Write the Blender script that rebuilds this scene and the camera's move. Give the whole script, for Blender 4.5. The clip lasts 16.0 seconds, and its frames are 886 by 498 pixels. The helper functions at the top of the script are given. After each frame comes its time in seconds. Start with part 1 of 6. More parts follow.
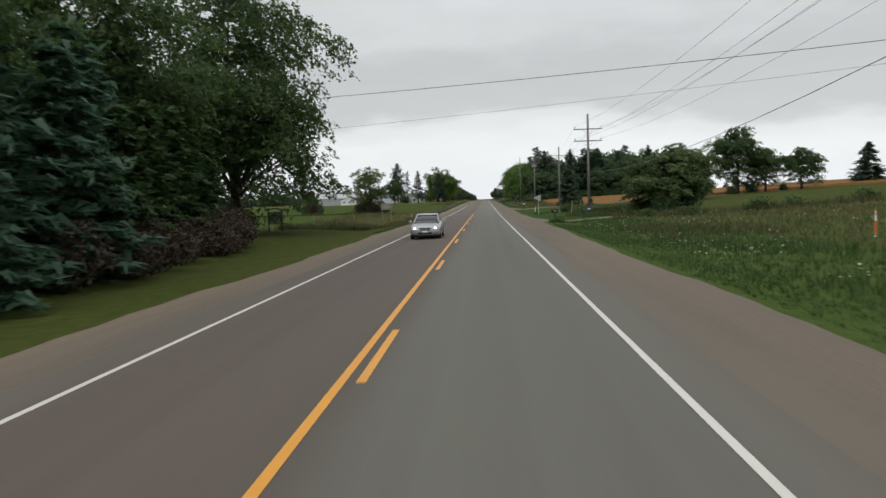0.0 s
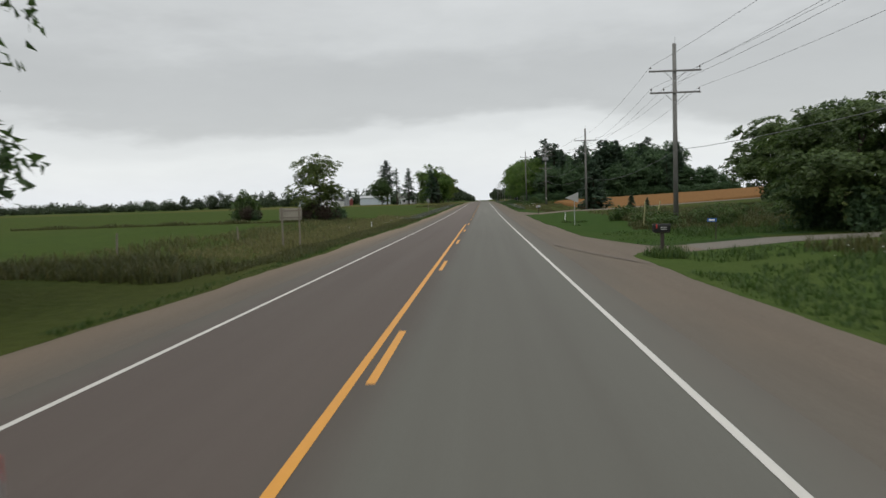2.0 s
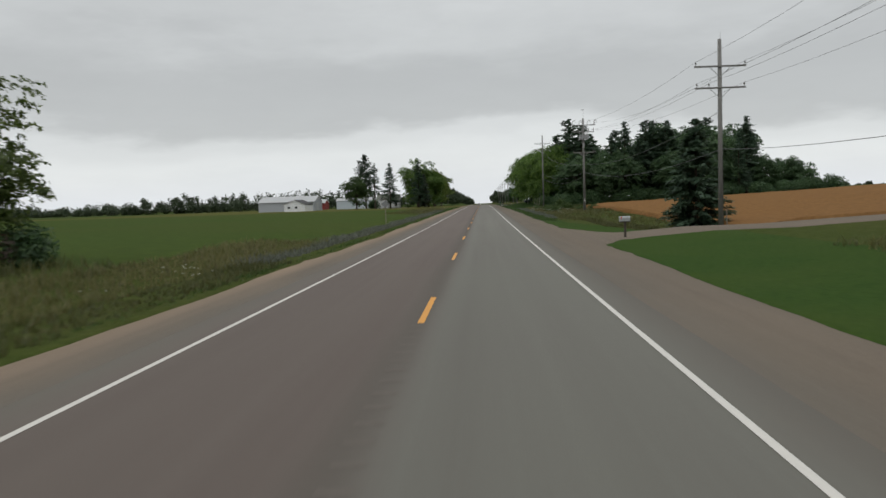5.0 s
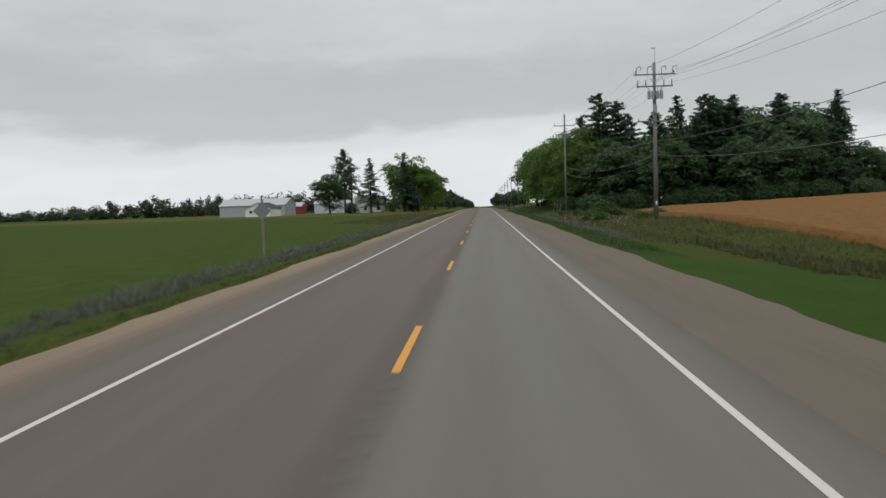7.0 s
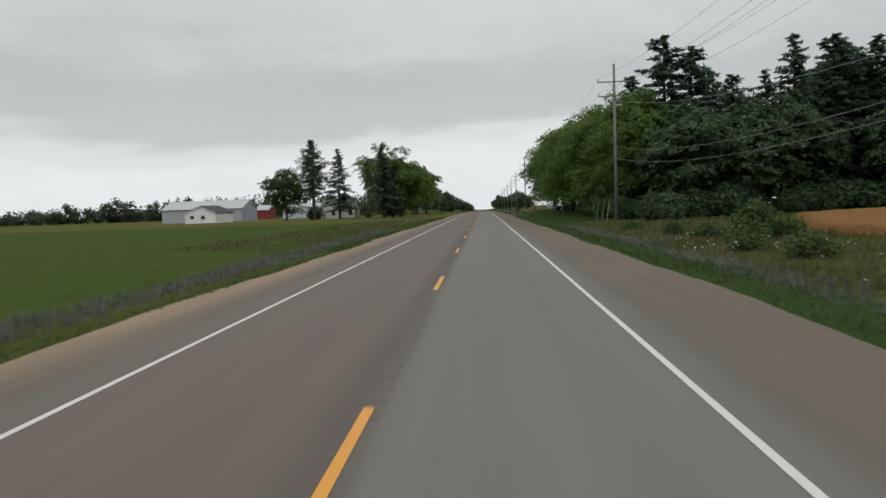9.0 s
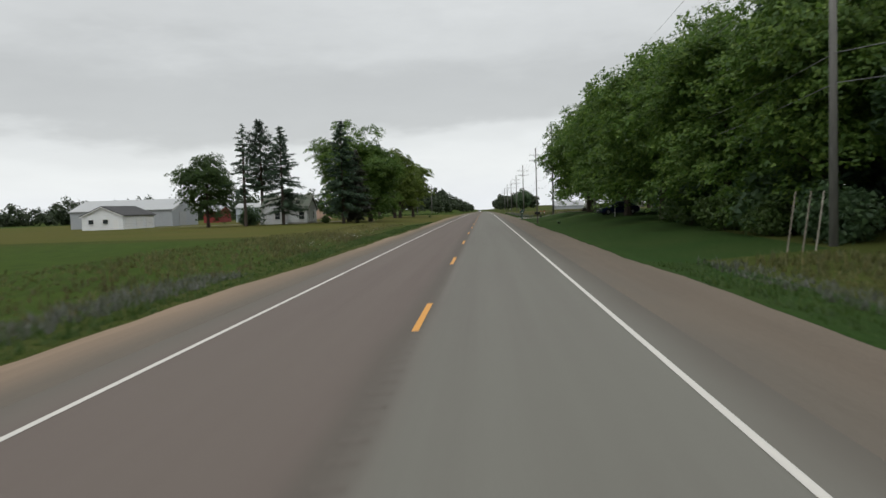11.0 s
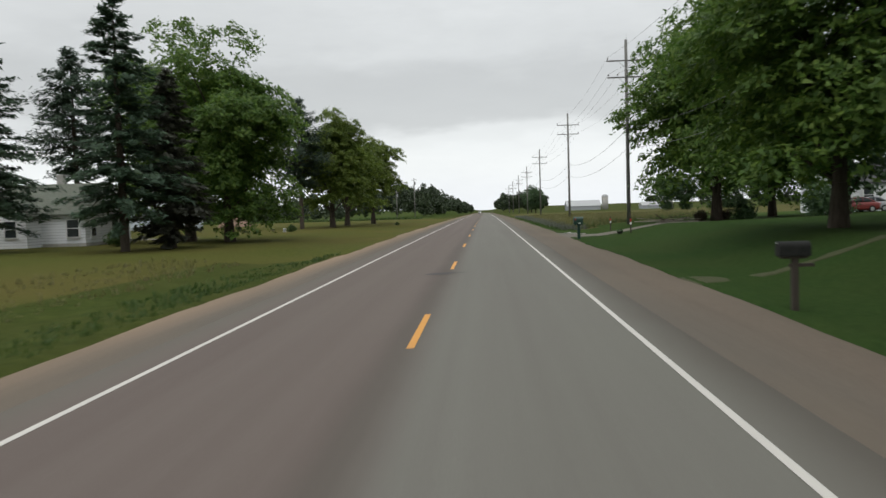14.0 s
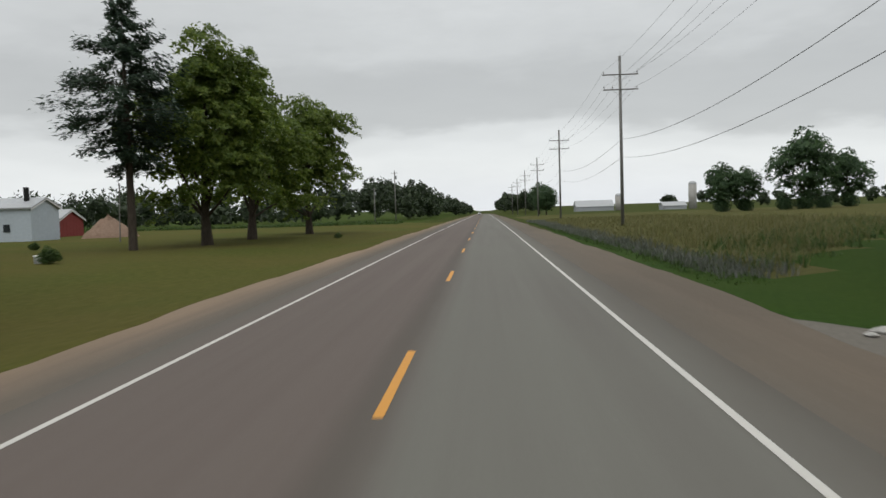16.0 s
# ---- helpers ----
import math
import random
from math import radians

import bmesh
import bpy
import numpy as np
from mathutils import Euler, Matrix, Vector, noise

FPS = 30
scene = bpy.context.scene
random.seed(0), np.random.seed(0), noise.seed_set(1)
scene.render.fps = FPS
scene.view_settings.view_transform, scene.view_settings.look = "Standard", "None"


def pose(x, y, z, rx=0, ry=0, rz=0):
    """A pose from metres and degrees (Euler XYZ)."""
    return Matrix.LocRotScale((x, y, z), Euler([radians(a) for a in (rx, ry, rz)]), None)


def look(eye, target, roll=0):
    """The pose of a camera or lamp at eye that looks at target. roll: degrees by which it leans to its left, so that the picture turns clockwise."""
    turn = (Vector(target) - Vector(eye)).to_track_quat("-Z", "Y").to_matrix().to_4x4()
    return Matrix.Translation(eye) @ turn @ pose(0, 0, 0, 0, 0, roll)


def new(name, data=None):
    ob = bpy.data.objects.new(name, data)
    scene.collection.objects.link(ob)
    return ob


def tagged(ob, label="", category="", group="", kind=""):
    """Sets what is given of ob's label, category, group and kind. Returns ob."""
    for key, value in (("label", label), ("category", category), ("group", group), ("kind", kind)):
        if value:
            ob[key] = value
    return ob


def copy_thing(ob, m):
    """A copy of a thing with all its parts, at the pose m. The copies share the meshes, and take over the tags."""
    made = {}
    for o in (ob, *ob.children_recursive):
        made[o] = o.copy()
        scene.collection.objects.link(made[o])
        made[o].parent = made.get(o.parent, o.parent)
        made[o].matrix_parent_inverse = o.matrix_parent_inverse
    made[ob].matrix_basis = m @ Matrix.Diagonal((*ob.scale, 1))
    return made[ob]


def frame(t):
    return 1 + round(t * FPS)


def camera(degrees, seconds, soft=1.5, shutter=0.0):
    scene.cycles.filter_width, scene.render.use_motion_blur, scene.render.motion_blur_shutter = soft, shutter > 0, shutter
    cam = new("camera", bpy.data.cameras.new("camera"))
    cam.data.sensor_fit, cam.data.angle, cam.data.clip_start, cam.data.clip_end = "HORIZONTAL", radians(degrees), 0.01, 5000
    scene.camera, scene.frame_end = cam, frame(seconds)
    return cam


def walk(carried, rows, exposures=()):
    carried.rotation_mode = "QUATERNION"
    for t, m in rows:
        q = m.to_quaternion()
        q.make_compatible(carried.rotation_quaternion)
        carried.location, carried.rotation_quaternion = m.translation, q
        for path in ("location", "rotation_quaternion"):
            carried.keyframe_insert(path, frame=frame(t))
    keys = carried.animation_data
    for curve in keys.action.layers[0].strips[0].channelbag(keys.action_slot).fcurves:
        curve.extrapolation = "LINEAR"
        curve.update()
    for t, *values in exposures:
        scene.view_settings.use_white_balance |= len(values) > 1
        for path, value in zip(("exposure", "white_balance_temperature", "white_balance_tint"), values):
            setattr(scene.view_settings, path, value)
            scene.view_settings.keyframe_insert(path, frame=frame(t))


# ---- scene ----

# ---------------------------------------------------------------- camera
cam = camera(59.0, 16.0, soft=1.5, shutter=0.22)
PATH = [
    (0.0, pose(1.536, 0.000, 3.368, 86.032, 1.800, 3.011)),
    (0.5, pose(1.489, 11.326, 3.272, 86.050, 1.800, 2.984)),
    (1.0, pose(1.451, 22.722, 3.177, 86.068, 1.800, 2.960)),
    (1.5, pose(1.422, 34.195, 3.081, 86.085, 1.800, 2.940)),
    (2.0, pose(1.400, 45.754, 2.984, 86.102, 1.800, 2.923)),
    (2.5, pose(1.362, 57.407, 2.887, 86.132, 1.800, 2.910)),
    (3.0, pose(1.330, 69.157, 2.792, 86.161, 1.800, 2.900)),
    (3.5, pose(1.303, 81.010, 2.699, 86.190, 1.800, 2.893)),
    (4.0, pose(1.213, 92.969, 2.609, 86.219, 1.800, 2.888)),
    (4.6, pose(1.184, 107.461, 2.506, 86.288, 1.800, 2.886)),
    (5.3, pose(1.154, 124.565, 2.402, 86.369, 1.800, 2.887)),
    (6.0, pose(1.131, 141.876, 2.314, 86.450, 1.800, 2.893)),
    (6.5, pose(1.148, 154.363, 2.263, 86.507, 1.800, 2.898)),
    (7.0, pose(1.177, 166.948, 2.220, 86.557, 1.800, 2.906)),
    (7.5, pose(1.217, 179.624, 2.184, 86.607, 1.800, 2.914)),
    (8.0, pose(1.236, 192.385, 2.156, 86.658, 1.800, 2.924)),
    (8.5, pose(1.254, 205.222, 2.137, 86.714, 1.800, 2.934)),
    (9.0, pose(1.274, 218.126, 2.126, 86.769, 1.800, 2.945)),
    (9.7, pose(1.258, 236.282, 2.115, 86.769, 1.800, 2.962)),
    (10.5, pose(1.251, 257.123, 2.094, 86.770, 1.800, 2.981)),
    (11.0, pose(1.247, 270.173, 2.075, 86.771, 1.800, 2.992)),
    (11.5, pose(1.241, 283.223, 2.053, 86.774, 1.800, 3.004)),
    (12.0, pose(1.233, 296.257, 2.027, 86.777, 1.800, 3.014)),
    (12.5, pose(1.224, 309.255, 1.997, 86.781, 1.800, 3.024)),
    (13.0, pose(1.219, 322.199, 1.964, 86.787, 1.800, 3.033)),
    (13.5, pose(1.211, 335.068, 1.927, 86.793, 1.800, 3.041)),
    (14.0, pose(1.201, 347.839, 1.887, 86.801, 1.800, 3.048)),
    (14.5, pose(1.189, 360.489, 1.844, 86.810, 1.800, 3.053)),
    (15.0, pose(1.184, 372.994, 1.797, 86.821, 1.800, 3.056)),
    (15.5, pose(1.177, 385.328, 1.748, 86.834, 1.800, 3.057)),
    (16.0, pose(1.168, 397.464, 1.697, 86.848, 1.800, 3.056)),
]
walk(cam, PATH, exposures=[(0.0, 0.08), (1.2, 0.06), (3.0, -0.11), (8.5, -0.07), (12.5, 0.12), (14.5, 0.16), (16.0, -0.02)])

# ---------------------------------------------------------------- sky and light
world = bpy.data.worlds.new("overcast_sky")
scene.world = world
world.use_nodes = True


def overcast_sky(nt):
    """An even grey cloud deck, brighter overhead, with soft darker folds near the horizon."""
    n, l = nt.nodes, nt.links
    n.clear()
    out = n.new("ShaderNodeOutputWorld")
    bg = n.new("ShaderNodeBackground")
    sky = n.new("ShaderNodeTexSky")
    sky.sky_type, sky.sun_disc = "NISHITA", False
    sky.sun_elevation, sky.sun_rotation = radians(52), radians(200)
    sky_dim = n.new("ShaderNodeVectorMath")
    sky_dim.operation = "SCALE"
    sky_dim.inputs["Scale"].default_value = 0.08
    l.new(sky.outputs[0], sky_dim.inputs[0])
    tc = n.new("ShaderNodeTexCoord")
    sep = n.new("ShaderNodeSeparateXYZ")
    l.new(tc.outputs["Generated"], sep.inputs[0])

    def maths(op, a, b=None, clamp=False):
        m = n.new("ShaderNodeMath")
        m.operation, m.use_clamp = op, clamp
        for i, v in enumerate((a, b)):
            if v is None:
                continue
            if isinstance(v, (int, float)):
                m.inputs[i].default_value = v
            else:
                l.new(v, m.inputs[i])
        return m.outputs[0]

    up = maths("MAXIMUM", sep.outputs[2], 0.0)
    def cloud_noise(scale, stretch, detail, rough):
        mp = n.new("ShaderNodeMapping")
        mp.inputs["Scale"].default_value = (1, 1, stretch)
        l.new(tc.outputs["Generated"], mp.inputs[0])
        t = n.new("ShaderNodeTexNoise")
        t.inputs["Scale"].default_value, t.inputs["Detail"].default_value, t.inputs["Roughness"].default_value = scale, detail, rough
        l.new(mp.outputs[0], t.inputs["Vector"])
        return t.outputs[0]

    big = cloud_noise(2.3, 3.2, 5.0, 0.55)
    small = cloud_noise(7.0, 3.5, 6.0, 0.6)
    # brightness over height: bright rim, darker deck, brighter overhead
    ramp = n.new("ShaderNodeValToRGB")
    ramp.color_ramp.interpolation = "EASE"
    e = ramp.color_ramp.elements
    e[0].position, e[0].color = 0.0, (0.80, 0.83, 0.86, 1)
    e[1].position, e[1].color = 1.0, (1.45, 1.49, 1.52, 1)
    for p, v in ((0.05, 0.84), (0.075, 0.76), (0.105, 0.57), (0.16, 0.55), (0.22, 0.63), (0.32, 0.70), (0.55, 1.05)):
        k = e.new(p)
        k.color = (v * 0.965, v * 0.995, v * 1.0, 1)
    wave = maths("ADD", maths("MULTIPLY", maths("SUBTRACT", big, 0.5), 0.20), maths("MULTIPLY", maths("SUBTRACT", small, 0.5), 0.05))
    fade = maths("MULTIPLY", up, 12.0, True)
    bend = maths("MAXIMUM", maths("ADD", up, maths("MULTIPLY", wave, fade)), 0.0)
    l.new(bend, ramp.inputs[0])
    shade = maths("ADD", 0.84, maths("ADD", maths("MULTIPLY", big, 0.16), maths("MULTIPLY", small, 0.16)))
    cloud = n.new("ShaderNodeVectorMath")
    cloud.operation = "SCALE"
    l.new(ramp.outputs[0], cloud.inputs[0])
    l.new(shade, cloud.inputs["Scale"])
    mix = n.new("ShaderNodeMix")
    mix.data_type = "RGBA"
    mix.inputs["Factor"].default_value = 0.94
    l.new(sky_dim.outputs[0], mix.inputs["A"])
    l.new(cloud.outputs[0], mix.inputs["B"])
    l.new(mix.outputs["Result"], bg.inputs["Color"])
    bg.inputs["Strength"].default_value = 1.05
    l.new(bg.outputs[0], out.inputs[0])


overcast_sky(world.node_tree)
sun = new("sun", bpy.data.lights.new("sun", "SUN"))
sun.data.energy, sun.data.angle, sun.data.color = 0.8, radians(40), (1.0, 0.97, 0.93)
sun.matrix_world = look((0, 0, 50), (12, 30, 0))

# ---------------------------------------------------------------- materials


class Nodes:
    """A small builder for node materials."""

    def __init__(self, name, rough=0.8, metal=0.0, spec=0.5):
        self.mat = bpy.data.materials.new(name)
        self.mat.use_nodes = True
        self.nt = self.mat.node_tree
        self.bsdf = self.nt.nodes["Principled BSDF"]
        self.bsdf.inputs["Roughness"].default_value = rough
        self.bsdf.inputs["Metallic"].default_value = metal
        self.bsdf.inputs["Specular IOR Level"].default_value = spec
        self.coord = None

    def make(self, kind):
        return self.nt.nodes.new(kind)

    def link(self, a, b):
        self.nt.links.new(a, b)

    def place(self, scale=(1, 1, 1)):
        tc = self.make("ShaderNodeTexCoord")
        mp = self.make("ShaderNodeMapping")
        mp.inputs["Scale"].default_value = scale
        self.link(tc.outputs["Object"], mp.inputs[0])
        return mp.outputs[0]

    def cloudy(self, scale, detail=4, rough=0.55, stretch=(1, 1, 1)):
        t = self.make("ShaderNodeTexNoise")
        t.inputs["Scale"].default_value = scale
        t.inputs["Detail"].default_value = detail
        t.inputs["Roughness"].default_value = rough
        self.link(self.place(stretch), t.inputs["Vector"])
        return t.outputs[0]

    def ramp(self, fac, stops):
        r = self.make("ShaderNodeValToRGB")
        e = r.color_ramp.elements
        e[0].position, e[0].color = stops[0][0], (*stops[0][1], 1)
        e[1].position, e[1].color = stops[-1][0], (*stops[-1][1], 1)
        for p, c in stops[1:-1]:
            e.new(p).color = (*c, 1)
        self.link(fac, r.inputs[0])
        return r.outputs[0]

    def mix(self, fac, a, b, mode="MIX"):
        m = self.make("ShaderNodeMix")
        m.data_type, m.blend_type = "RGBA", mode
        for sock, v in ((m.inputs["Factor"], fac), (m.inputs["A"], a), (m.inputs["B"], b)):
            if isinstance(v, (int, float)):
                sock.default_value = v
            elif isinstance(v, tuple):
                sock.default_value = (*v, 1)
            else:
                self.link(v, sock)
        return m.outputs["Result"]

    def colour(self, c):
        if isinstance(c, tuple):
            self.bsdf.inputs["Base Color"].default_value = (*c, 1)
        else:
            self.link(c, self.bsdf.inputs["Base Color"])
        return self

    def bump(self, fac, strength=0.3, dist=0.02):
        b = self.make("ShaderNodeBump")
        b.inputs["Strength"].default_value = strength
        b.inputs["Distance"].default_value = dist
        self.link(fac, b.inputs["Height"])
        self.link(b.outputs[0], self.bsdf.inputs["Normal"])
        return self


def two_scale(name, dark, light, fine=6.0, coarse=0.25, rough=0.85, bump=0.4, dist=0.02, tint=None, stretch=(1, 1, 1), metal=0.0, spec=None):
    """Grain and larger stains over one base colour."""
    m = Nodes(name, rough, metal, (0.02 if rough > 0.96 else 0.08 if rough > 0.83 else 0.35) if spec is None else spec)
    f, c = m.cloudy(fine, 6, 0.65, stretch), m.cloudy(coarse, 4, 0.6)
    col = m.ramp(f, [(0.3, dark), (0.7, light)])
    col = m.mix(m.ramp(c, [(0.35, (0, 0, 0)), (0.65, (1, 1, 1))]), col, tint or tuple(0.75 * v for v in light))
    col = m.mix(0.45, m.ramp(f, [(0.3, dark), (0.7, light)]), col)
    m.colour(col)
    if bump:
        m.bump(f, bump, dist)
    return m.mat


def leafy(name, dark, light, warm=None, through_light=0.3):
    """Leaves: each piece has its own shade, with some light coming through."""
    m = Nodes(name, 0.55, 0, 0.3)
    geo = m.make("ShaderNodeNewGeometry")
    col = m.ramp(geo.outputs["Random Per Island"], [(0.0, dark), (0.6, light), (1.0, warm or light)])
    patch = m.cloudy(0.22, 3)
    col = m.mix(m.ramp(patch, [(0.35, (0.0, 0.0, 0.0)), (0.7, (0.6, 0.6, 0.6))]), col, dark)
    m.colour(col)
    tr = m.make("ShaderNodeBsdfTranslucent")
    m.link(col, tr.inputs[0])
    mx = m.make("ShaderNodeMixShader")
    mx.inputs[0].default_value = through_light
    out = m.nt.nodes["Material Output"]
    m.link(m.bsdf.outputs[0], mx.inputs[1])
    m.link(tr.outputs[0], mx.inputs[2])
    m.link(mx.outputs[0], out.inputs[0])
    return m.mat


def asphalt():
    m = Nodes("worn_asphalt", 0.85, 0, 0.15)
    grain = m.cloudy(55, 5, 0.7)
    col = m.ramp(grain, [(0.3, (0.108, 0.104, 0.090)), (0.7, (0.151, 0.146, 0.127))])
    # long streaks along the lanes: worn wheel paths and an oily middle
    streak = m.cloudy(1.0, 4, 0.6, (1.3, 0.018, 1))
    col = m.mix(m.ramp(streak, [(0.35, (0, 0, 0)), (0.7, (0.75, 0.75, 0.75))]), col, (0.104, 0.096, 0.084))
    patches = m.cloudy(0.16, 4, 0.6, (1, 0.35, 1))
    col = m.mix(m.ramp(patches, [(0.42, (0, 0, 0)), (0.68, (0.6, 0.6, 0.6))]), col, (0.126, 0.124, 0.105))
    # the west lane was paved with a darker, more purple mix
    side = m.make("ShaderNodeSeparateXYZ")
    m.link(m.place(), side.inputs[0])
    west = m.make("ShaderNodeMapRange")
    west.inputs["From Min"].default_value, west.inputs["From Max"].default_value = -0.35, 0.45
    west.inputs["To Min"].default_value, west.inputs["To Max"].default_value = 0.9, 0.0
    m.link(side.outputs[0], west.inputs["Value"])
    col = m.mix(west.outputs["Result"], col, (0.85, 0.705, 0.71), "MULTIPLY")
    # the southern stretch was resurfaced with a darker mix
    south = m.make("ShaderNodeMapRange")
    south.inputs["From Min"].default_value, south.inputs["From Max"].default_value = 90.0, 190.0
    south.inputs["To Min"].default_value, south.inputs["To Max"].default_value = 0.75, 0.0
    m.link(side.outputs[1], south.inputs["Value"])
    col = m.mix(south.outputs["Result"], col, (0.71, 0.71, 0.70), "MULTIPLY")
    # sealed centre joint, darker and ragged
    sep = m.make("ShaderNodeSeparateXYZ")
    m.link(m.place(), sep.inputs[0])
    ragged = m.cloudy(0.9, 4, 0.6, (1, 0.25, 1))
    a = m.make("ShaderNodeMath"); a.operation = "ADD"
    m.link(sep.outputs[0], a.inputs[0])
    b = m.make("ShaderNodeMath"); b.operation = "MULTIPLY_ADD"
    m.link(ragged, b.inputs[0]); b.inputs[1].default_value = 0.35; b.inputs[2].default_value = -0.02
    m.link(b.outputs[0], a.inputs[1])
    c = m.make("ShaderNodeMath"); c.operation = "ABSOLUTE"
    m.link(a.outputs[0], c.inputs[0])
    joint = m.ramp(c.outputs[0], [(0.08, (0.62, 0.62, 0.62)), (0.42, (0, 0, 0))])
    col = m.mix(joint, col, (0.072, 0.062, 0.052))
    # beyond the edge lines the pavement carries more and more thrown gravel dust
    away = m.make("ShaderNodeMath"); away.operation = "ABSOLUTE"
    m.link(sep.outputs[0], away.inputs[0])
    thrown = m.make("ShaderNodeMath"); thrown.operation = "MULTIPLY_ADD"
    m.link(m.cloudy(1.2, 5, 0.65, (1, 0.3, 1)), thrown.inputs[0]); thrown.inputs[1].default_value = 0.9
    m.link(away.outputs[0], thrown.inputs[2])
    dust = m.make("ShaderNodeMapRange")
    dust.inputs["From Min"].default_value, dust.inputs["From Max"].default_value = 4.0, 5.0
    m.link(thrown.outputs[0], dust.inputs["Value"])
    col = m.mix(dust.outputs["Result"], col, (0.106, 0.095, 0.079))
    m.colour(col)
    m.bump(grain, 0.35, 0.006)
    return m.mat


def shoulder_gravel():
    """Packed gravel: grey by the pavement, tan further out, with wheel ruts and loose stones."""
    m = Nodes("gravel_shoulder", 0.95, 0, 0.08)
    stones = m.cloudy(14, 6, 0.7)
    fine = m.cloudy(70, 3, 0.7)
    col = m.ramp(stones, [(0.3, (0.088, 0.071, 0.055)), (0.7, (0.140, 0.112, 0.086))])
    col = m.mix(m.ramp(fine, [(0.35, (0, 0, 0)), (0.7, (0.4, 0.4, 0.4))]), col, (0.155, 0.135, 0.112))
    sep = m.make("ShaderNodeSeparateXYZ")
    m.link(m.place(), sep.inputs[0])
    away = m.make("ShaderNodeMath"); away.operation = "ABSOLUTE"
    m.link(sep.outputs[0], away.inputs[0])
    wob = m.make("ShaderNodeMath"); wob.operation = "MULTIPLY_ADD"
    m.link(m.cloudy(0.5, 4, 0.6, (1, 0.15, 1)), wob.inputs[0]); wob.inputs[1].default_value = 1.2
    m.link(away.outputs[0], wob.inputs[2])
    near = m.make("ShaderNodeMapRange")
    near.inputs["From Min"].default_value, near.inputs["From Max"].default_value = 5.0, 6.6
    near.inputs["To Min"].default_value, near.inputs["To Max"].default_value = 0.7, 0.0
    m.link(wob.outputs[0], near.inputs["Value"])
    col = m.mix(near.outputs["Result"], col, (0.104, 0.096, 0.082))
    # the west side's outer edge is sandy
    sandy = m.make("ShaderNodeMapRange")
    sandy.inputs["From Min"].default_value, sandy.inputs["From Max"].default_value = -4.9, -6.2
    sandy.inputs["To Min"].default_value, sandy.inputs["To Max"].default_value = 0.0, 0.85
    m.link(sep.outputs[0], sandy.inputs["Value"])
    north = m.make("ShaderNodeMapRange")
    north.inputs["From Min"].default_value, north.inputs["From Max"].default_value = 60.0, 180.0
    north.inputs["To Min"].default_value, north.inputs["To Max"].default_value = 0.25, 1.0
    m.link(sep.outputs[1], north.inputs["Value"])
    part_sand = m.make("ShaderNodeMath"); part_sand.operation = "MULTIPLY"
    m.link(sandy.outputs["Result"], part_sand.inputs[0])
    m.link(north.outputs["Result"], part_sand.inputs[1])
    col = m.mix(part_sand.outputs[0], col, (0.235, 0.172, 0.122))
    rut = m.cloudy(1.0, 4, 0.6, (1.6, 0.03, 1))
    col = m.mix(m.ramp(rut, [(0.45, (0, 0, 0)), (0.75, (0.45, 0.45, 0.45))]), col, (0.086, 0.073, 0.058))
    stain = m.cloudy(0.22, 4, 0.6, (1, 0.4, 1))
    col = m.mix(m.ramp(stain, [(0.45, (0, 0, 0)), (0.7, (0.5, 0.5, 0.5))]), col, (0.142, 0.114, 0.086))
    m.colour(col)
    m.bump(stones, 0.8, 0.02)
    return m.mat


M = {}
M["asphalt"] = asphalt()
M["gravel"] = shoulder_gravel()
M["drive"] = two_scale("gravel_drive", (0.10, 0.091, 0.076), (0.165, 0.150, 0.128), 9, 0.3, 0.95, 0.8, 0.02)
M["white_paint"] = two_scale("road_paint_white", (0.40, 0.385, 0.35), (0.52, 0.50, 0.455), 18, 0.8, 0.6, 0.2, 0.003, (0.42, 0.405, 0.37))
M["yellow_paint"] = two_scale("road_paint_yellow", (0.46, 0.20, 0.016), (0.56, 0.255, 0.026), 18, 0.9, 0.6, 0.2, 0.003, (0.44, 0.20, 0.03))
M["weeds"] = two_scale("rough_meadow", (0.024, 0.038, 0.008), (0.054, 0.068, 0.017), 2.2, 0.09, 0.97, 1.0, 0.15, (0.058, 0.056, 0.019))
# one mown lawn in two tones: the first holds tree shade in its colour
M["lawn"] = two_scale("shade_toned_lawn", (0.013, 0.031, 0.008), (0.028, 0.053, 0.014), 5.0, 0.15, 0.97, 0.9, 0.05, (0.034, 0.047, 0.014))
M["lawn_open"] = two_scale("open_green_lawn", (0.016, 0.037, 0.008), (0.034, 0.063, 0.013), 5.0, 0.12, 0.97, 0.9, 0.05, (0.042, 0.060, 0.014))
M["hay"] = two_scale("green_hayfield", (0.028, 0.052, 0.012), (0.056, 0.086, 0.021), 3.0, 0.10, 0.97, 1.0, 0.12, (0.064, 0.074, 0.023))
M["meadow"] = two_scale("tall_tan_meadow", (0.052, 0.058, 0.020), (0.090, 0.088, 0.033), 2.5, 0.08, 0.97, 1.0, 0.15, (0.090, 0.076, 0.030))
M["lawn_dry"] = two_scale("dry_mown_lawn", (0.044, 0.052, 0.012), (0.075, 0.081, 0.021), 5.0, 0.06, 0.97, 0.9, 0.05, (0.094, 0.070, 0.025), (1, 0.35, 1))
M["crop"] = two_scale("low_green_crop", (0.024, 0.044, 0.009), (0.044, 0.068, 0.013), 1.6, 0.018, 0.97, 1.0, 0.12, (0.050, 0.056, 0.015), (1, 0.3, 1))
M["wheat"] = two_scale("ripe_grain", (0.115, 0.060, 0.024), (0.190, 0.105, 0.042), 3.0, 0.10, 0.97, 1.0, 0.1, (0.150, 0.078, 0.030), (1, 0.3, 1))
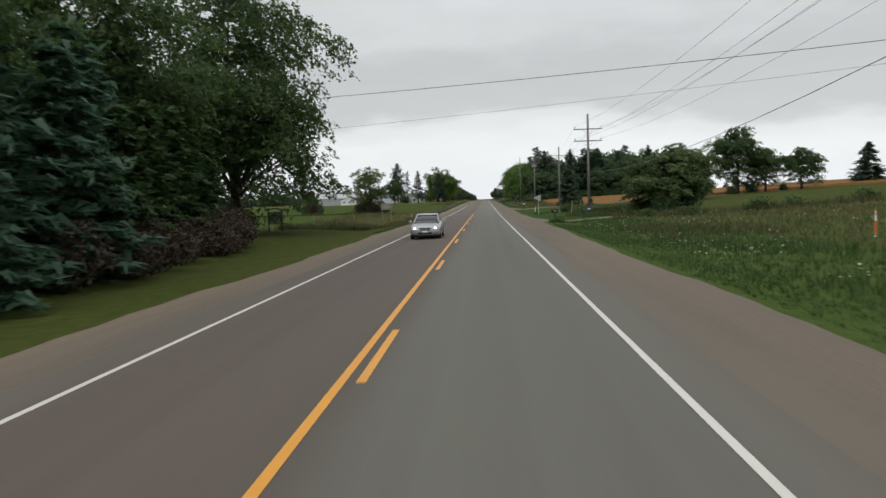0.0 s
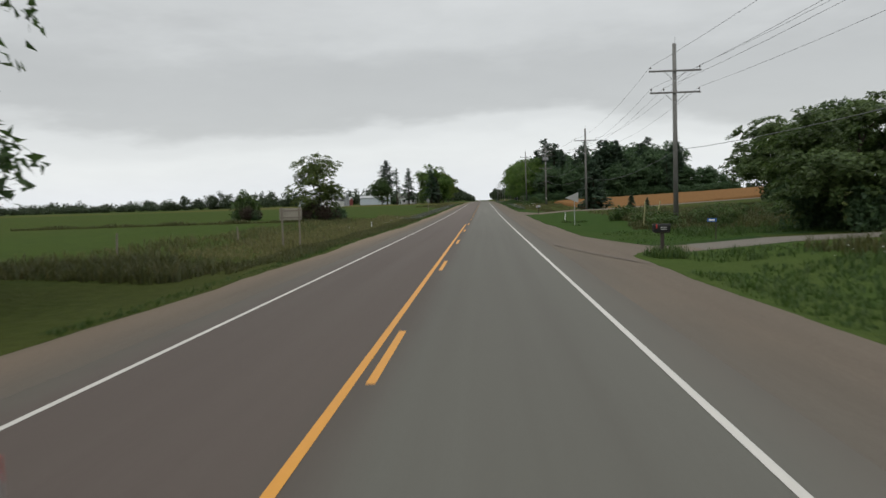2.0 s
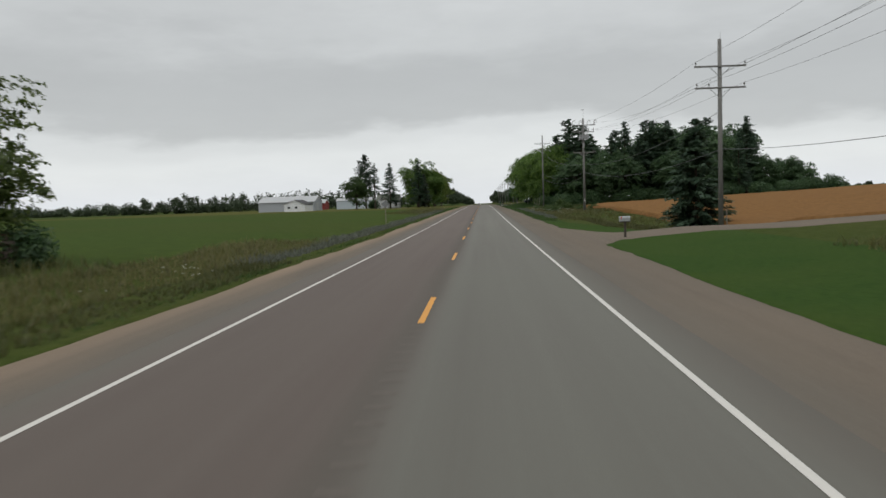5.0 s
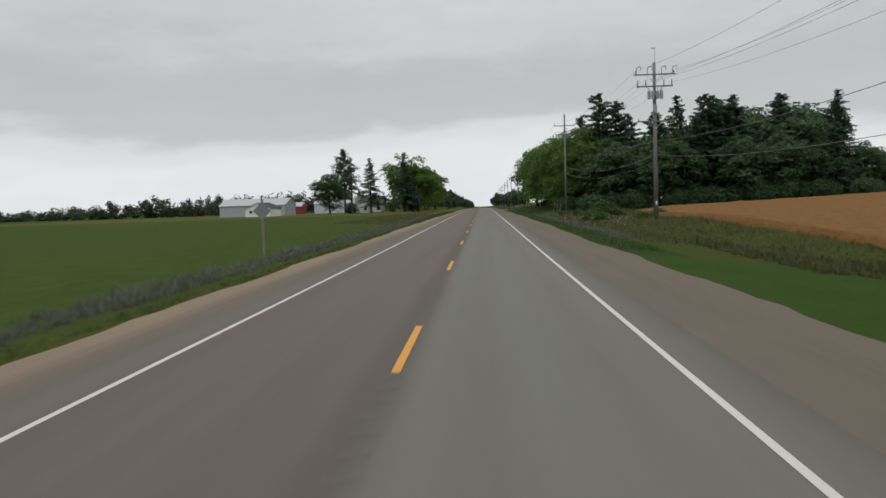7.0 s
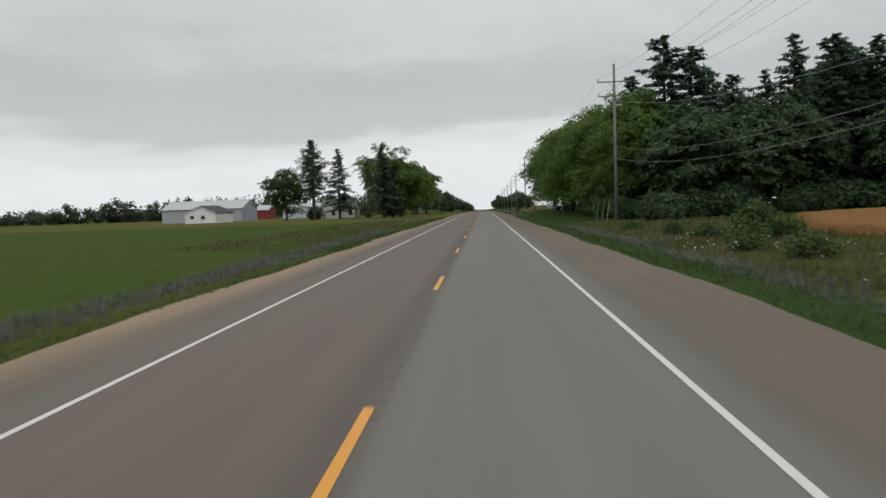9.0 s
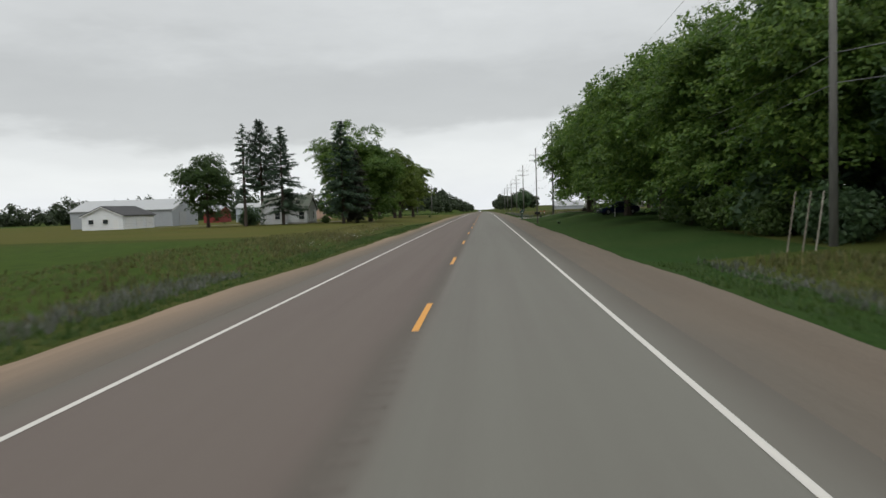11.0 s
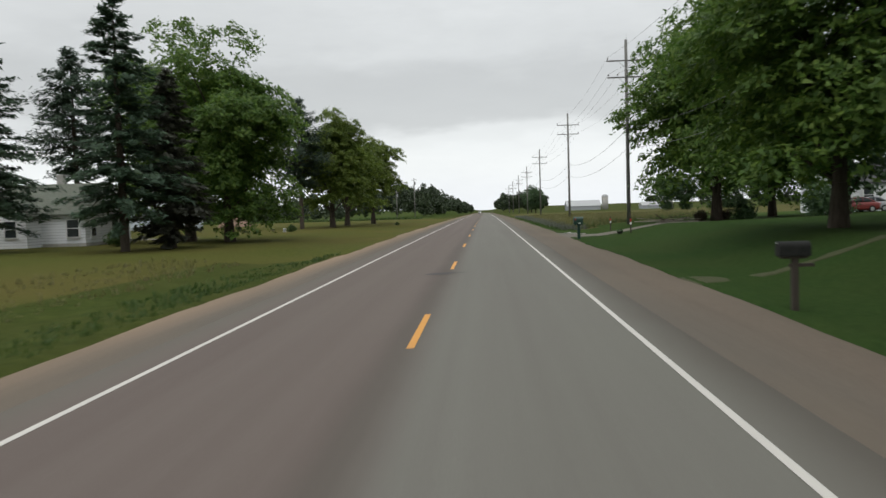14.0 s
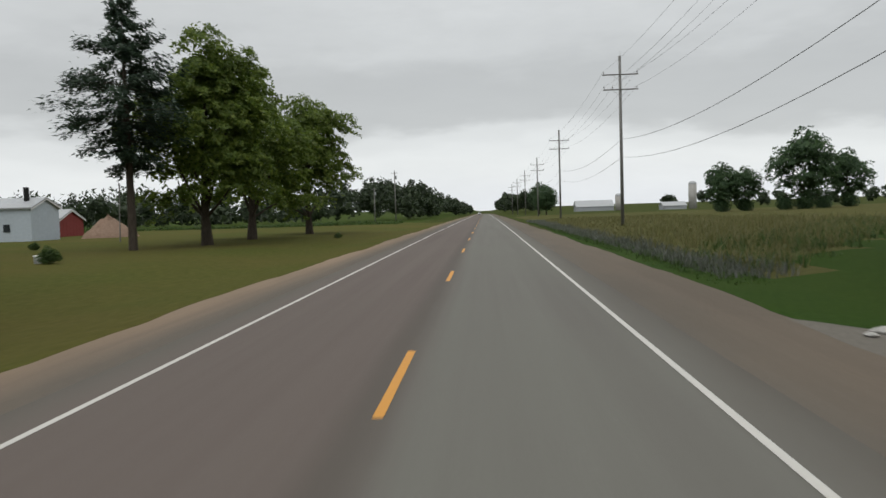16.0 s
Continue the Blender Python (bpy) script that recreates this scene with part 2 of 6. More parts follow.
M["leaf_maple"] = leafy("maple_leaves", (0.046, 0.097, 0.018), (0.106, 0.185, 0.031), (0.171, 0.248, 0.044), 0.5)
M["leaf_dark"] = leafy("dark_leaves", (0.034, 0.065, 0.020), (0.065, 0.113, 0.030), (0.095, 0.147, 0.037), 0.55)
M["leaf_willow"] = leafy("willow_leaves", (0.034, 0.062, 0.016), (0.082, 0.125, 0.034), (0.11, 0.15, 0.05), 0.4)
# greyed slightly: distance haze is put into the leaf colour
M["leaf_far"] = leafy("hazed_distant_leaves", (0.024, 0.038, 0.019), (0.045, 0.066, 0.030), (0.060, 0.084, 0.035))
M["leaf_wood"] = leafy("shaded_wood_leaves", (0.042, 0.079, 0.037), (0.067, 0.119, 0.049), (0.095, 0.157, 0.056), 0.48)
M["leaf_shrub"] = leafy("shrub_leaves", (0.026, 0.052, 0.010), (0.060, 0.105, 0.022), (0.09, 0.13, 0.035), 0.4)
M["leaf_brown"] = leafy("brownish_hedge_leaves", (0.030, 0.019, 0.013), (0.050, 0.033, 0.021), (0.054, 0.046, 0.024), 0.35)
M["leaf_row"] = leafy("yellowish_maple_leaves", (0.060, 0.098, 0.016), (0.135, 0.190, 0.030), (0.200, 0.245, 0.045), 0.52)
M["leaf_airy"] = leafy("pale_ash_leaves", (0.045, 0.072, 0.016), (0.098, 0.134, 0.030), (0.140, 0.176, 0.042), 0.52)
M["needles"] = leafy("spruce_needles", (0.041, 0.073, 0.046), (0.062, 0.103, 0.060), (0.077, 0.121, 0.066), 0.45)
M["needles_blue"] = leafy("bluish_spruce_needles", (0.039, 0.085, 0.055), (0.069, 0.135, 0.079), (0.090, 0.156, 0.090), 0.5)
M["needles_pine"] = leafy("dark_pine_needles", (0.027, 0.046, 0.030), (0.043, 0.070, 0.042), (0.055, 0.085, 0.048), 0.45)
M["needles_green"] = leafy("green_cedar_sprays", (0.026, 0.058, 0.020), (0.050, 0.094, 0.028), (0.066, 0.112, 0.032), 0.45)
M["needles_dead"] = leafy("dead_spruce_twigs", (0.036, 0.038, 0.027), (0.062, 0.065, 0.045), (0.080, 0.084, 0.056), 0.32)
M["grass"] = leafy("roadside_grass", (0.058, 0.068, 0.021), (0.102, 0.106, 0.036), (0.170, 0.148, 0.060), 0.48)
M["grass_green"] = leafy("green_grass", (0.030, 0.062, 0.013), (0.058, 0.103, 0.021), (0.088, 0.124, 0.033), 0.45)
M["grass_hazy"] = leafy("chicory_and_grass", (0.070, 0.082, 0.056), (0.125, 0.132, 0.106), (0.165, 0.165, 0.160), 0.45)
M["grass_meadow"] = leafy("ripening_meadow_grass", (0.105, 0.108, 0.038), (0.150, 0.144, 0.056), (0.190, 0.170, 0.078), 0.55)
M["grass_weedy"] = leafy("dark_tall_weeds", (0.048, 0.057, 0.018), (0.083, 0.089, 0.030), (0.111, 0.099, 0.038), 0.45)
M["grass_dry"] = leafy("dry_grass_heads", (0.060, 0.056, 0.024), (0.120, 0.102, 0.045), (0.17, 0.145, 0.07), 0.35)
M["flower"] = leafy("white_umbels", (0.42, 0.43, 0.37), (0.62, 0.62, 0.56), (0.7, 0.7, 0.66), 0.3)
M["bark"] = two_scale("bark", (0.035, 0.028, 0.022), (0.085, 0.070, 0.056), 9, 1.2, 0.95, 1.0, 0.03, None, (1, 1, 0.2))
M["pole_wood"] = two_scale("weathered_pole_wood", (0.12, 0.117, 0.110), (0.21, 0.205, 0.192), 12, 0.8, 0.9, 0.6, 0.01, None, (1, 1, 0.08))
M["post_wood"] = two_scale("weathered_post_wood", (0.13, 0.115, 0.095), (0.25, 0.22, 0.18), 14, 1.0, 0.9, 0.6, 0.01, None, (1, 1, 0.1))
M["dark_wood"] = two_scale("dark_stained_wood", (0.025, 0.020, 0.016), (0.06, 0.048, 0.038), 14, 1.0, 0.8, 0.5, 0.01, None, (1, 1, 0.1))
M["galv"] = two_scale("galvanised_metal", (0.30, 0.31, 0.31), (0.44, 0.45, 0.45), 10, 1.5, 0.5, 0.1, 0.003, None, (1, 1, 1), 0.6)
M["sign_back"] = two_scale("dull_aluminium_sign_back", (0.30, 0.30, 0.29), (0.40, 0.40, 0.385), 10, 1.5, 0.55, 0.1, 0.003, (0.33, 0.33, 0.31), (1, 1, 1), 0.25)
M["sign_back_dark"] = two_scale("tarnished_sign_back", (0.15, 0.155, 0.16), (0.22, 0.225, 0.23), 10, 1.5, 0.6, 0.1, 0.003, (0.17, 0.17, 0.17), (1, 1, 1), 0.2)
M["wire"] = two_scale("dark_cable", (0.03, 0.03, 0.032), (0.055, 0.055, 0.058), 6, 1, 0.6, 0)
M["cable_grey"] = two_scale("weathered_grey_cable", (0.10, 0.10, 0.105), (0.17, 0.17, 0.175), 6, 1, 0.6, 0)
M["porcelain"] = two_scale("brown_grey_porcelain", (0.10, 0.09, 0.085), (0.20, 0.19, 0.18), 6, 1, 0.25, 0)
M["transformer"] = two_scale("grey_transformer_paint", (0.22, 0.23, 0.235), (0.31, 0.32, 0.325), 8, 1.0, 0.5, 0.1, 0.004)
M["white_siding"] = two_scale("white_siding_paint", (0.66, 0.675, 0.69), (0.76, 0.775, 0.79), 5, 0.5, 0.65, 0.05, 0.004, (0.68, 0.69, 0.69))
M["trim_white"] = two_scale("white_trim_paint", (0.66, 0.66, 0.65), (0.76, 0.76, 0.75), 6, 0.6, 0.55, 0.05, 0.003)
M["shingle"] = two_scale("grey_roof_shingle", (0.045, 0.045, 0.046), (0.085, 0.085, 0.086), 7, 0.6, 0.92, 0.5, 0.01, (0.07, 0.07, 0.07))
M["shingle_green"] = two_scale("greenish_roof_shingle", (0.085, 0.098, 0.078), (0.15, 0.165, 0.135), 7, 0.6, 0.9, 0.5, 0.01, (0.12, 0.115, 0.095))
M["metal_roof"] = two_scale("pale_metal_roof", (0.27, 0.28, 0.285), (0.37, 0.38, 0.385), 3, 0.3, 0.5, 0.1, 0.01, (0.31, 0.31, 0.30), (1, 1, 1), 0.2)
M["red_barn"] = two_scale("barn_red_paint", (0.15, 0.022, 0.020), (0.23, 0.038, 0.032), 6, 0.5, 0.75, 0.2, 0.006)
M["shed_blue"] = two_scale("pale_blue_white_metal", (0.36, 0.41, 0.45), (0.44, 0.49, 0.53), 3, 0.3, 0.55, 0.05, 0.004, (0.38, 0.42, 0.45))
# greyer than the boards: shade between the laps put into the colour
M["siding_lap_shade"] = two_scale("grey_siding_lap_shade", (0.38, 0.385, 0.39), (0.46, 0.465, 0.47), 6, 0.6, 0.8, 0.1, 0.004)
M["barn_white"] = two_scale("dull_grey_barn_metal", (0.27, 0.29, 0.31), (0.35, 0.37, 0.39), 5, 0.5, 0.65, 0.05, 0.004, (0.30, 0.31, 0.32))
M["guy_yellow"] = two_scale("faded_yellow_plastic", (0.27, 0.255, 0.12), (0.35, 0.33, 0.17), 8, 1.0, 0.6, 0.1, 0.003)
M["concrete"] = two_scale("concrete", (0.28, 0.27, 0.25), (0.42, 0.41, 0.38), 6, 0.6, 0.85, 0.3, 0.006)
M["dirt"] = two_scale("tan_dirt", (0.15, 0.10, 0.072), (0.25, 0.175, 0.13), 3, 0.5, 0.95, 0.8, 0.05)
M["black"] = two_scale("black_plastic", (0.010, 0.011, 0.010), (0.022, 0.023, 0.021), 10, 1.5, 0.72, 0.1, 0.003, spec=0.15)
M["tar"] = two_scale("fresh_patch_asphalt", (0.028, 0.026, 0.025), (0.055, 0.052, 0.050), 20, 1.0, 0.8, 0.5, 0.006)
M["mail_green"] = two_scale("green_mailbox_paint", (0.006, 0.026, 0.018), (0.012, 0.044, 0.031), 10, 1.5, 0.45, 0.1, 0.003)
M["red_paint"] = two_scale("red_paint", (0.36, 0.028, 0.022), (0.48, 0.045, 0.035), 10, 1.5, 0.45, 0.1, 0.003)
M["orange_paint"] = two_scale("orange_marker", (0.50, 0.10, 0.03), (0.62, 0.15, 0.05), 10, 1.5, 0.5, 0.1, 0.003)
M["blue_sign"] = two_scale("blue_sign_face", (0.02, 0.09, 0.30), (0.03, 0.13, 0.38), 10, 1.5, 0.4, 0.05, 0.002)
M["sign_brown"] = two_scale("weathered_plywood", (0.22, 0.20, 0.16), (0.32, 0.295, 0.245), 8, 1.0, 0.8, 0.3, 0.005)
M["sign_grey"] = two_scale("weathered_grey_board", (0.10, 0.105, 0.105), (0.16, 0.165, 0.165), 8, 1.0, 0.8, 0.3, 0.005)
M["path"] = two_scale("worn_grassy_path", (0.040, 0.046, 0.022), (0.070, 0.074, 0.040), 6, 0.4, 0.95, 0.6, 0.02)
M["car_silver"] = two_scale("silver_car_paint", (0.30, 0.31, 0.325), (0.35, 0.36, 0.375), 30, 0.6, 0.30, 0, 0, None, (1, 1, 1), 0.45)
M["car_blue"] = two_scale("dark_blue_car_paint", (0.006, 0.012, 0.045), (0.010, 0.018, 0.06), 30, 0.6, 0.35, 0, 0, None, (1, 1, 1), 0.2)
M["car_red"] = two_scale("red_car_paint", (0.14, 0.02, 0.018), (0.19, 0.03, 0.025), 30, 0.6, 0.35, 0)
M["tyre"] = two_scale("tyre_rubber", (0.012, 0.012, 0.012), (0.03, 0.03, 0.03), 30, 2.0, 0.85, 0.2, 0.003)


def glassy(name, tint, rough=0.1):
    m = Nodes(name, rough, 0, 0.35)
    m.colour(m.ramp(m.cloudy(0.8, 3), [(0.3, tint), (0.7, tuple(1.5 * v for v in tint))]))
    return m.mat


def lamp_glow(name, colour, power):
    m = Nodes(name, 0.2)
    m.colour((0.8, 0.8, 0.8))
    m.bsdf.inputs["Emission Color"].default_value = (*colour, 1)
    m.bsdf.inputs["Emission Strength"].default_value = power
    return m.mat


M["glass"] = glassy("dark_window_glass", (0.020, 0.024, 0.026))
M["headlight"] = lamp_glow("lit_headlight", (1.0, 0.97, 0.90), 3.0)

# ---------------------------------------------------------------- shape helpers
# the road runs down into a shallow sag before it reaches the crest: how steeply, by place
SAG_Y = np.arange(-200.0, 221.0, 2.0)
SAG_SLOPE = np.interp(SAG_Y, [0, 46, 93, 154, 192, 218], [0.0128, 0.0118, 0.0098, 0.0047, 0.002, 0.0])
SAG_Z = np.cumsum(SAG_SLOPE[::-1])[::-1] * 2.0


def grade(y):
    """Height of the road's crown: a shallow sag, then a long shallow crest."""
    y = np.asarray(y, float)
    z = -(np.clip(y, -100, 600) - 200.0) ** 2 / 90000.0
    z = z + np.interp(y, SAG_Y, SAG_Z)
    return z + np.where(y > 600, (y - 600) * (-400 / 45000), 0) + np.where(y < -100, (y + 100) * (300 / 45000), 0)


def land(x, y):
    """Height of the ground beside the road."""
    x, y = np.asarray(x, float), np.asarray(y, float)
    a = np.abs(x)
    edge = np.where(x < 0, 6.2, 6.9)
    cross = np.interp(a, [0, 4.5, 7.2, 10, 15, 22], [0, -0.09, -0.22, -0.36, -0.05, 0.0])
    right = np.clip(x - 20, 0, 110)
    steep = np.interp(y, [-50, 150, 330, 430, 600, 900], [0.045, 0.045, 0.03, 0.012, 0.004, 0.0])
    rise = right * steep
    roll_far = 0.35 * np.sin(x / 37.0 + 1.3) * np.sin(y / 53.0) * np.clip((a - 15) / 60, 0, 1)
    # the raised house lawn under the shade trees
    yard = 0.85 * np.clip((x - 8.5) / 6.0, 0, 1) ** 1.3 * np.interp(y, [300, 345, 385, 402, 416, 450], [0, 0.75, 1, 0.85, 0.35, 0])
    # the hollow behind the farm entrance
    dip = -1.35 * np.interp(x, [9.5, 17, 32, 55], [0, 1, 1, 0]) * np.interp(y, [172, 185, 209, 229], [0, 1, 1, 0])
    far = np.clip((y - 900) / 1500, 0, 1) ** 1.3 * 11.0
    return grade(y) + cross + rise + roll_far + yard + dip + far * np.clip(a / 60, 0.35, 1)


def at_ground(x, y):
    return float(land(x, y))


def big_mesh(name, verts, faces, mat, parent=None, smooth=False):
    """A mesh from arrays: verts (n, 3) and faces (m, 3 or 4)."""
    me = bpy.data.meshes.new(name)
    verts, faces = np.asarray(verts, np.float32), np.asarray(faces, np.int32)
    k = faces.shape[1]
    me.vertices.add(len(verts))
    me.vertices.foreach_set("co", verts.ravel())
    me.loops.add(faces.size)
    me.loops.foreach_set("vertex_index", faces.ravel())
    me.polygons.add(len(faces))
    me.polygons.foreach_set("loop_start", np.arange(0, faces.size, k, dtype=np.int32))
    me.polygons.foreach_set("loop_total", np.full(len(faces), k, np.int32))
    if smooth:
        me.polygons.foreach_set("use_smooth", np.ones(len(faces), bool))
    me.update(calc_edges=True)
    me.validate()
    me.materials.append(mat)
    ob = new(name, me)
    ob.parent = parent
    return ob


def part(name, bm, mat, parent=None, label="", smooth=False):
    """Links a bmesh as one mesh object, under a thing or a part."""
    bmesh.ops.recalc_face_normals(bm, faces=bm.faces)
    me = bpy.data.meshes.new(name)
    bm.to_mesh(me)
    bm.free()
    me.materials.append(mat)
    if smooth:
        me.polygons.foreach_set("use_smooth", np.ones(len(me.polygons), bool))
    ob = new(name, me)
    ob.parent = parent
    return tagged(ob, label) if label else ob


def box(bm, centre, size, bevel=0.0, m=None):
    m = m or Matrix()
    r = bmesh.ops.create_cube(bm, size=1, matrix=m @ Matrix.LocRotScale(centre, None, size))
    if bevel:
        edges = {e for v in r["verts"] for e in v.link_edges}
        bmesh.ops.bevel(bm, geom=list(edges), offset=bevel, segments=2, affect="EDGES", profile=0.6)
    return bm


def boxed(centre, size, bevel=0.0):
    return box(bmesh.new(), centre, size, bevel)


def rod(bm, a, b, r1, r2=None, sides=10):
    """A round bar from a to b."""
    a, b = Vector(a), Vector(b)
    d = b - a
    m = Matrix.Translation((a + b) / 2) @ d.to_track_quat("Z", "Y").to_matrix().to_4x4()
    bmesh.ops.create_cone(bm, cap_ends=True, segments=sides, radius1=r1, radius2=r1 if r2 is None else r2, depth=d.length, matrix=m)
    return bm


def rodded(a, b, r1, r2=None, sides=10):
    return rod(bmesh.new(), a, b, r1, r2, sides)


def prism(bm, outline, depth, m=None):
    """An outline in x and z pushed out along y by depth."""
    m = m or Matrix()
    front = [bm.verts.new(m @ Vector((x, -depth / 2, z))) for x, z in outline]
    back = [bm.verts.new(m @ Vector((x, depth / 2, z))) for x, z in outline]
    bm.faces.new(front)
    bm.faces.new(list(reversed(back)))
    for i in range(len(front)):
        j = (i + 1) % len(front)
        bm.faces.new((front[i], back[i], back[j], front[j]))
    return bm


def thing(name, x, y, label, category, group="", turn=0.0, z=None):
    ob = new(name)
    ob.empty_display_size = 0.3
    ob.matrix_basis = pose(x, y, at_ground(x, y) if z is None else z, 0, 0, turn)
    return tagged(ob, label, category, group)


# ---------------------------------------------------------------- ground and road
def ground_sheet():
    xs = np.concatenate([[-3000, -2200, -1500, -1000, -700, -500, -380, -300, -240, -190, -150, -120, -100, -84, -70], np.arange(-60, 61, 2.0),
                         [70, 84, 100, 120, 150, 190, 240, 300, 380, 500, 700, 1000, 1500, 2200, 3000]])
    xs = np.unique(np.concatenate([xs, [-6.2, 7.0, -6.5, 7.3, -7.0, 7.8, -9, -13, 13, 15, 21]]))
    ys = np.concatenate([[-600, -400, -250], np.arange(-160, 620, 6.0), np.arange(620, 1000, 20.0), np.arange(1000, 2000, 80.0), [2200, 2600, 3100, 3700, 4600]])
    X, Y = np.meshgrid(xs, ys, indexing="ij")
    Z = land(X, Y)
    Z = Z - np.where((X > -6.3) & (X < 7.1), 0.16, 0.0)
    nx, ny = X.shape
    i = np.arange(nx * ny).reshape(nx, ny)
    F = np.stack([i[:-1, :-1], i[1:, :-1], i[1:, 1:], i[:-1, 1:]], -1).reshape(-1, 4)
    V = np.stack([X, Y, Z], -1).reshape(-1, 3)
    ob = big_mesh("ground", V, F, M["weeds"], smooth=True)
    for k in ("lawn", "lawn_dry", "crop", "wheat", "meadow", "hay", "lawn_open"):
        ob.data.materials.append(M[k])
    c = V[F].mean(1)
    x, y = c[:, 0], c[:, 1]
    slot = np.zeros(len(F), np.int32)
    slot[(x > 7) & (y < 78)] = 6
    slot[(x > 24) & (y < 78)] = 5
    slot[(x > 6) & (x < 9.5) & (y > 200) & (y < 302)] = 1
    slot[(x < -13) & (y > 76) & (y < 335)] = 3
    slot[(x < -9) & (y > 172) & (y < 335)] = 3
    slot[(x < -12) & (y > 335) & (y < 386)] = 2
    slot[(x < -150) & (y > 382)] = 3
    slot[(x < -6) & (x > -150) & (y > 384) & (y < 560)] = 2
    slot[(x < -13) & (y > 560)] = 3
    slot[(x > 6) & (x < 15) & (y > 78) & (y < 202)] = 1
    slot[(x > 6) & (x < 22) & (y > 86) & (y < 126)] = 1
    slot[(x > 6) & (x < 17) & (y > 88) & (y < 202)] = 7
    slot[(x > 6) & (x < 15) & (y > 300) & (y < 440)] = 1
    slot[(x > 15) & (y > 318) & (y < 425)] = 1
    slot[(x > 6) & (y > 411) & (y < 475)] = 7
    slot[(x > 9.5) & (y > 423 + 1.5 * np.clip(x - 10.5, 0, 24)) & (y < 640)] = 5
    slot[(x < -6) & (x > -14) & (y > 74) & (y < 172)] = 0
    ob.data.polygons.foreach_set("material_index", slot)
    return tagged(ob, "meadow, lawn and crop ground beside the highway", "ground", kind="structure")


ground_sheet()


def ribbon(name, offsets, y0, y1, mat, lift=0.0, step=4.0, skirt=0.0, parent=None):
    """A strip along the road: cross points at the given x offsets."""
    ys = np.arange(y0, y1 + step * 0.5, step)
    ys[-1] = y1
    xs = np.array(offsets, float)
    X, Y = np.meshgrid(xs, ys, indexing="ij")
    Z = grade(Y) + np.interp(np.abs(X), [0, 4.5, 7.2], [0, -0.09, -0.20]) + lift
    if skirt:
        Z[0] -= skirt
        Z[-1] -= skirt
    i = np.arange(X.size).reshape(X.shape)
    F = np.stack([i[:-1, :-1], i[1:, :-1], i[1:, 1:], i[:-1, 1:]], -1).reshape(-1, 4)
    return big_mesh(name, np.stack([X, Y, Z], -1).reshape(-1, 3), F, mat, parent, smooth=False)


tagged(ribbon("road", [-4.55, -4.5, -3.6, -2.4, -1.2, 0, 1.2, 2.4, 3.6, 4.5, 4.55], -160, 1100, M["asphalt"], skirt=0.10), "worn grey two-lane asphalt highway", "road", kind="structure")


def shoulder(name, sign, outer):
    """Gravel strip whose outer edge wavers into the grass. outer: places along the road, and its width from the middle there."""
    ys = np.arange(-160, 1100, 1.5)
    cols = np.array([4.45, 5.2, 6.0, 6.5, 7.0])
    edge = np.interp(ys, *outer) + 0.16 * np.sin(ys / 7.3) + 0.14 * np.sin(ys / 2.9 + 1) + 0.22 * np.sin(ys / 31.0) + np.random.RandomState(4).normal(0, 0.06, len(ys))
    X = np.stack([4.45 + (c - 4.45) / (7.0 - 4.45) * (edge - 4.45) for c in cols])
    Y = np.tile(ys, (len(cols), 1))
    Z = grade(Y) + np.interp(X, [0, 4.5, 7.2, 8.0], [0, -0.105, -0.20, -0.235])
    Z += np.random.RandomState(5).normal(0, 0.006, Z.shape)
    Z[-1] -= 0.10
    i = np.arange(X.size).reshape(X.shape)
    F = np.stack([i[:-1, :-1], i[1:, :-1], i[1:, 1:], i[:-1, 1:]], -1).reshape(-1, 4)
    ob = big_mesh(name, np.stack([sign * X, Y, Z], -1).reshape(-1, 3), F, M["gravel"])
    return tagged(ob, "tan gravel shoulder with wheel ruts", "road shoulder", kind="structure")


shoulder("shoulder_west", -1, ([55, 95, 300, 370, 405], [6.6, 6.92, 6.85, 6.6, 6.85]))
shoulder("shoulder_east", 1, ([60, 100, 135, 178, 210, 300], [7.4, 7.75, 7.75, 7.9, 7.55, 7.45]))

# painted lines
for side, x in (("west", -3.66), ("east", 3.66)):
    tagged(ribbon("edge_line_" + side, [x - 0.053, x + 0.053], -160, 1100, M["white_paint"], 0.005), "solid white edge line", "road marking", kind="structure")
tagged(ribbon("no_passing_line", [-0.31, -0.19], -160, 117.0, M["yellow_paint"], 0.005), "solid yellow centre line", "road marking", kind="structure")
DASH_FAR, DASH_STEP, DASH_LEN = 12.95, 15.24, 3.81


def centre_dashes():
    for k in range(-4, 44):
        y1 = DASH_FAR + k * DASH_STEP
        ob = ribbon("dash", [-0.06, 0.06], y1 - DASH_LEN, y1, M["yellow_paint"], 0.005, 1.27)
        ob.name = "centre_dash"
        tagged(ob, "yellow painted centre dash", "road marking", "centre dashes")


centre_dashes()


def rumble_strip():
    """Milled grooves across the centre joint, joined into one mesh."""
    V, F = [], []
    for k, y in enumerate(np.arange(118, 335, 0.61)):
        z = float(grade(y)) + 0.003
        n = len(V)
        V += [(-0.15, y - 0.05, z), (0.14, y - 0.05, z), (0.14, y + 0.05, z), (-0.15, y + 0.05, z)]
        F.append((n, n + 1, n + 2, n + 3))
    return tagged(big_mesh("rumble_strip", V, F, M["rumble"]), "milled rumble grooves along the centre joint", "rumble strip", kind="structure")


M["rumble"] = two_scale("milled_asphalt", (0.100, 0.087, 0.075), (0.122, 0.107, 0.093), 12, 0.4, 0.85, 0.4, 0.006)
rumble_strip()


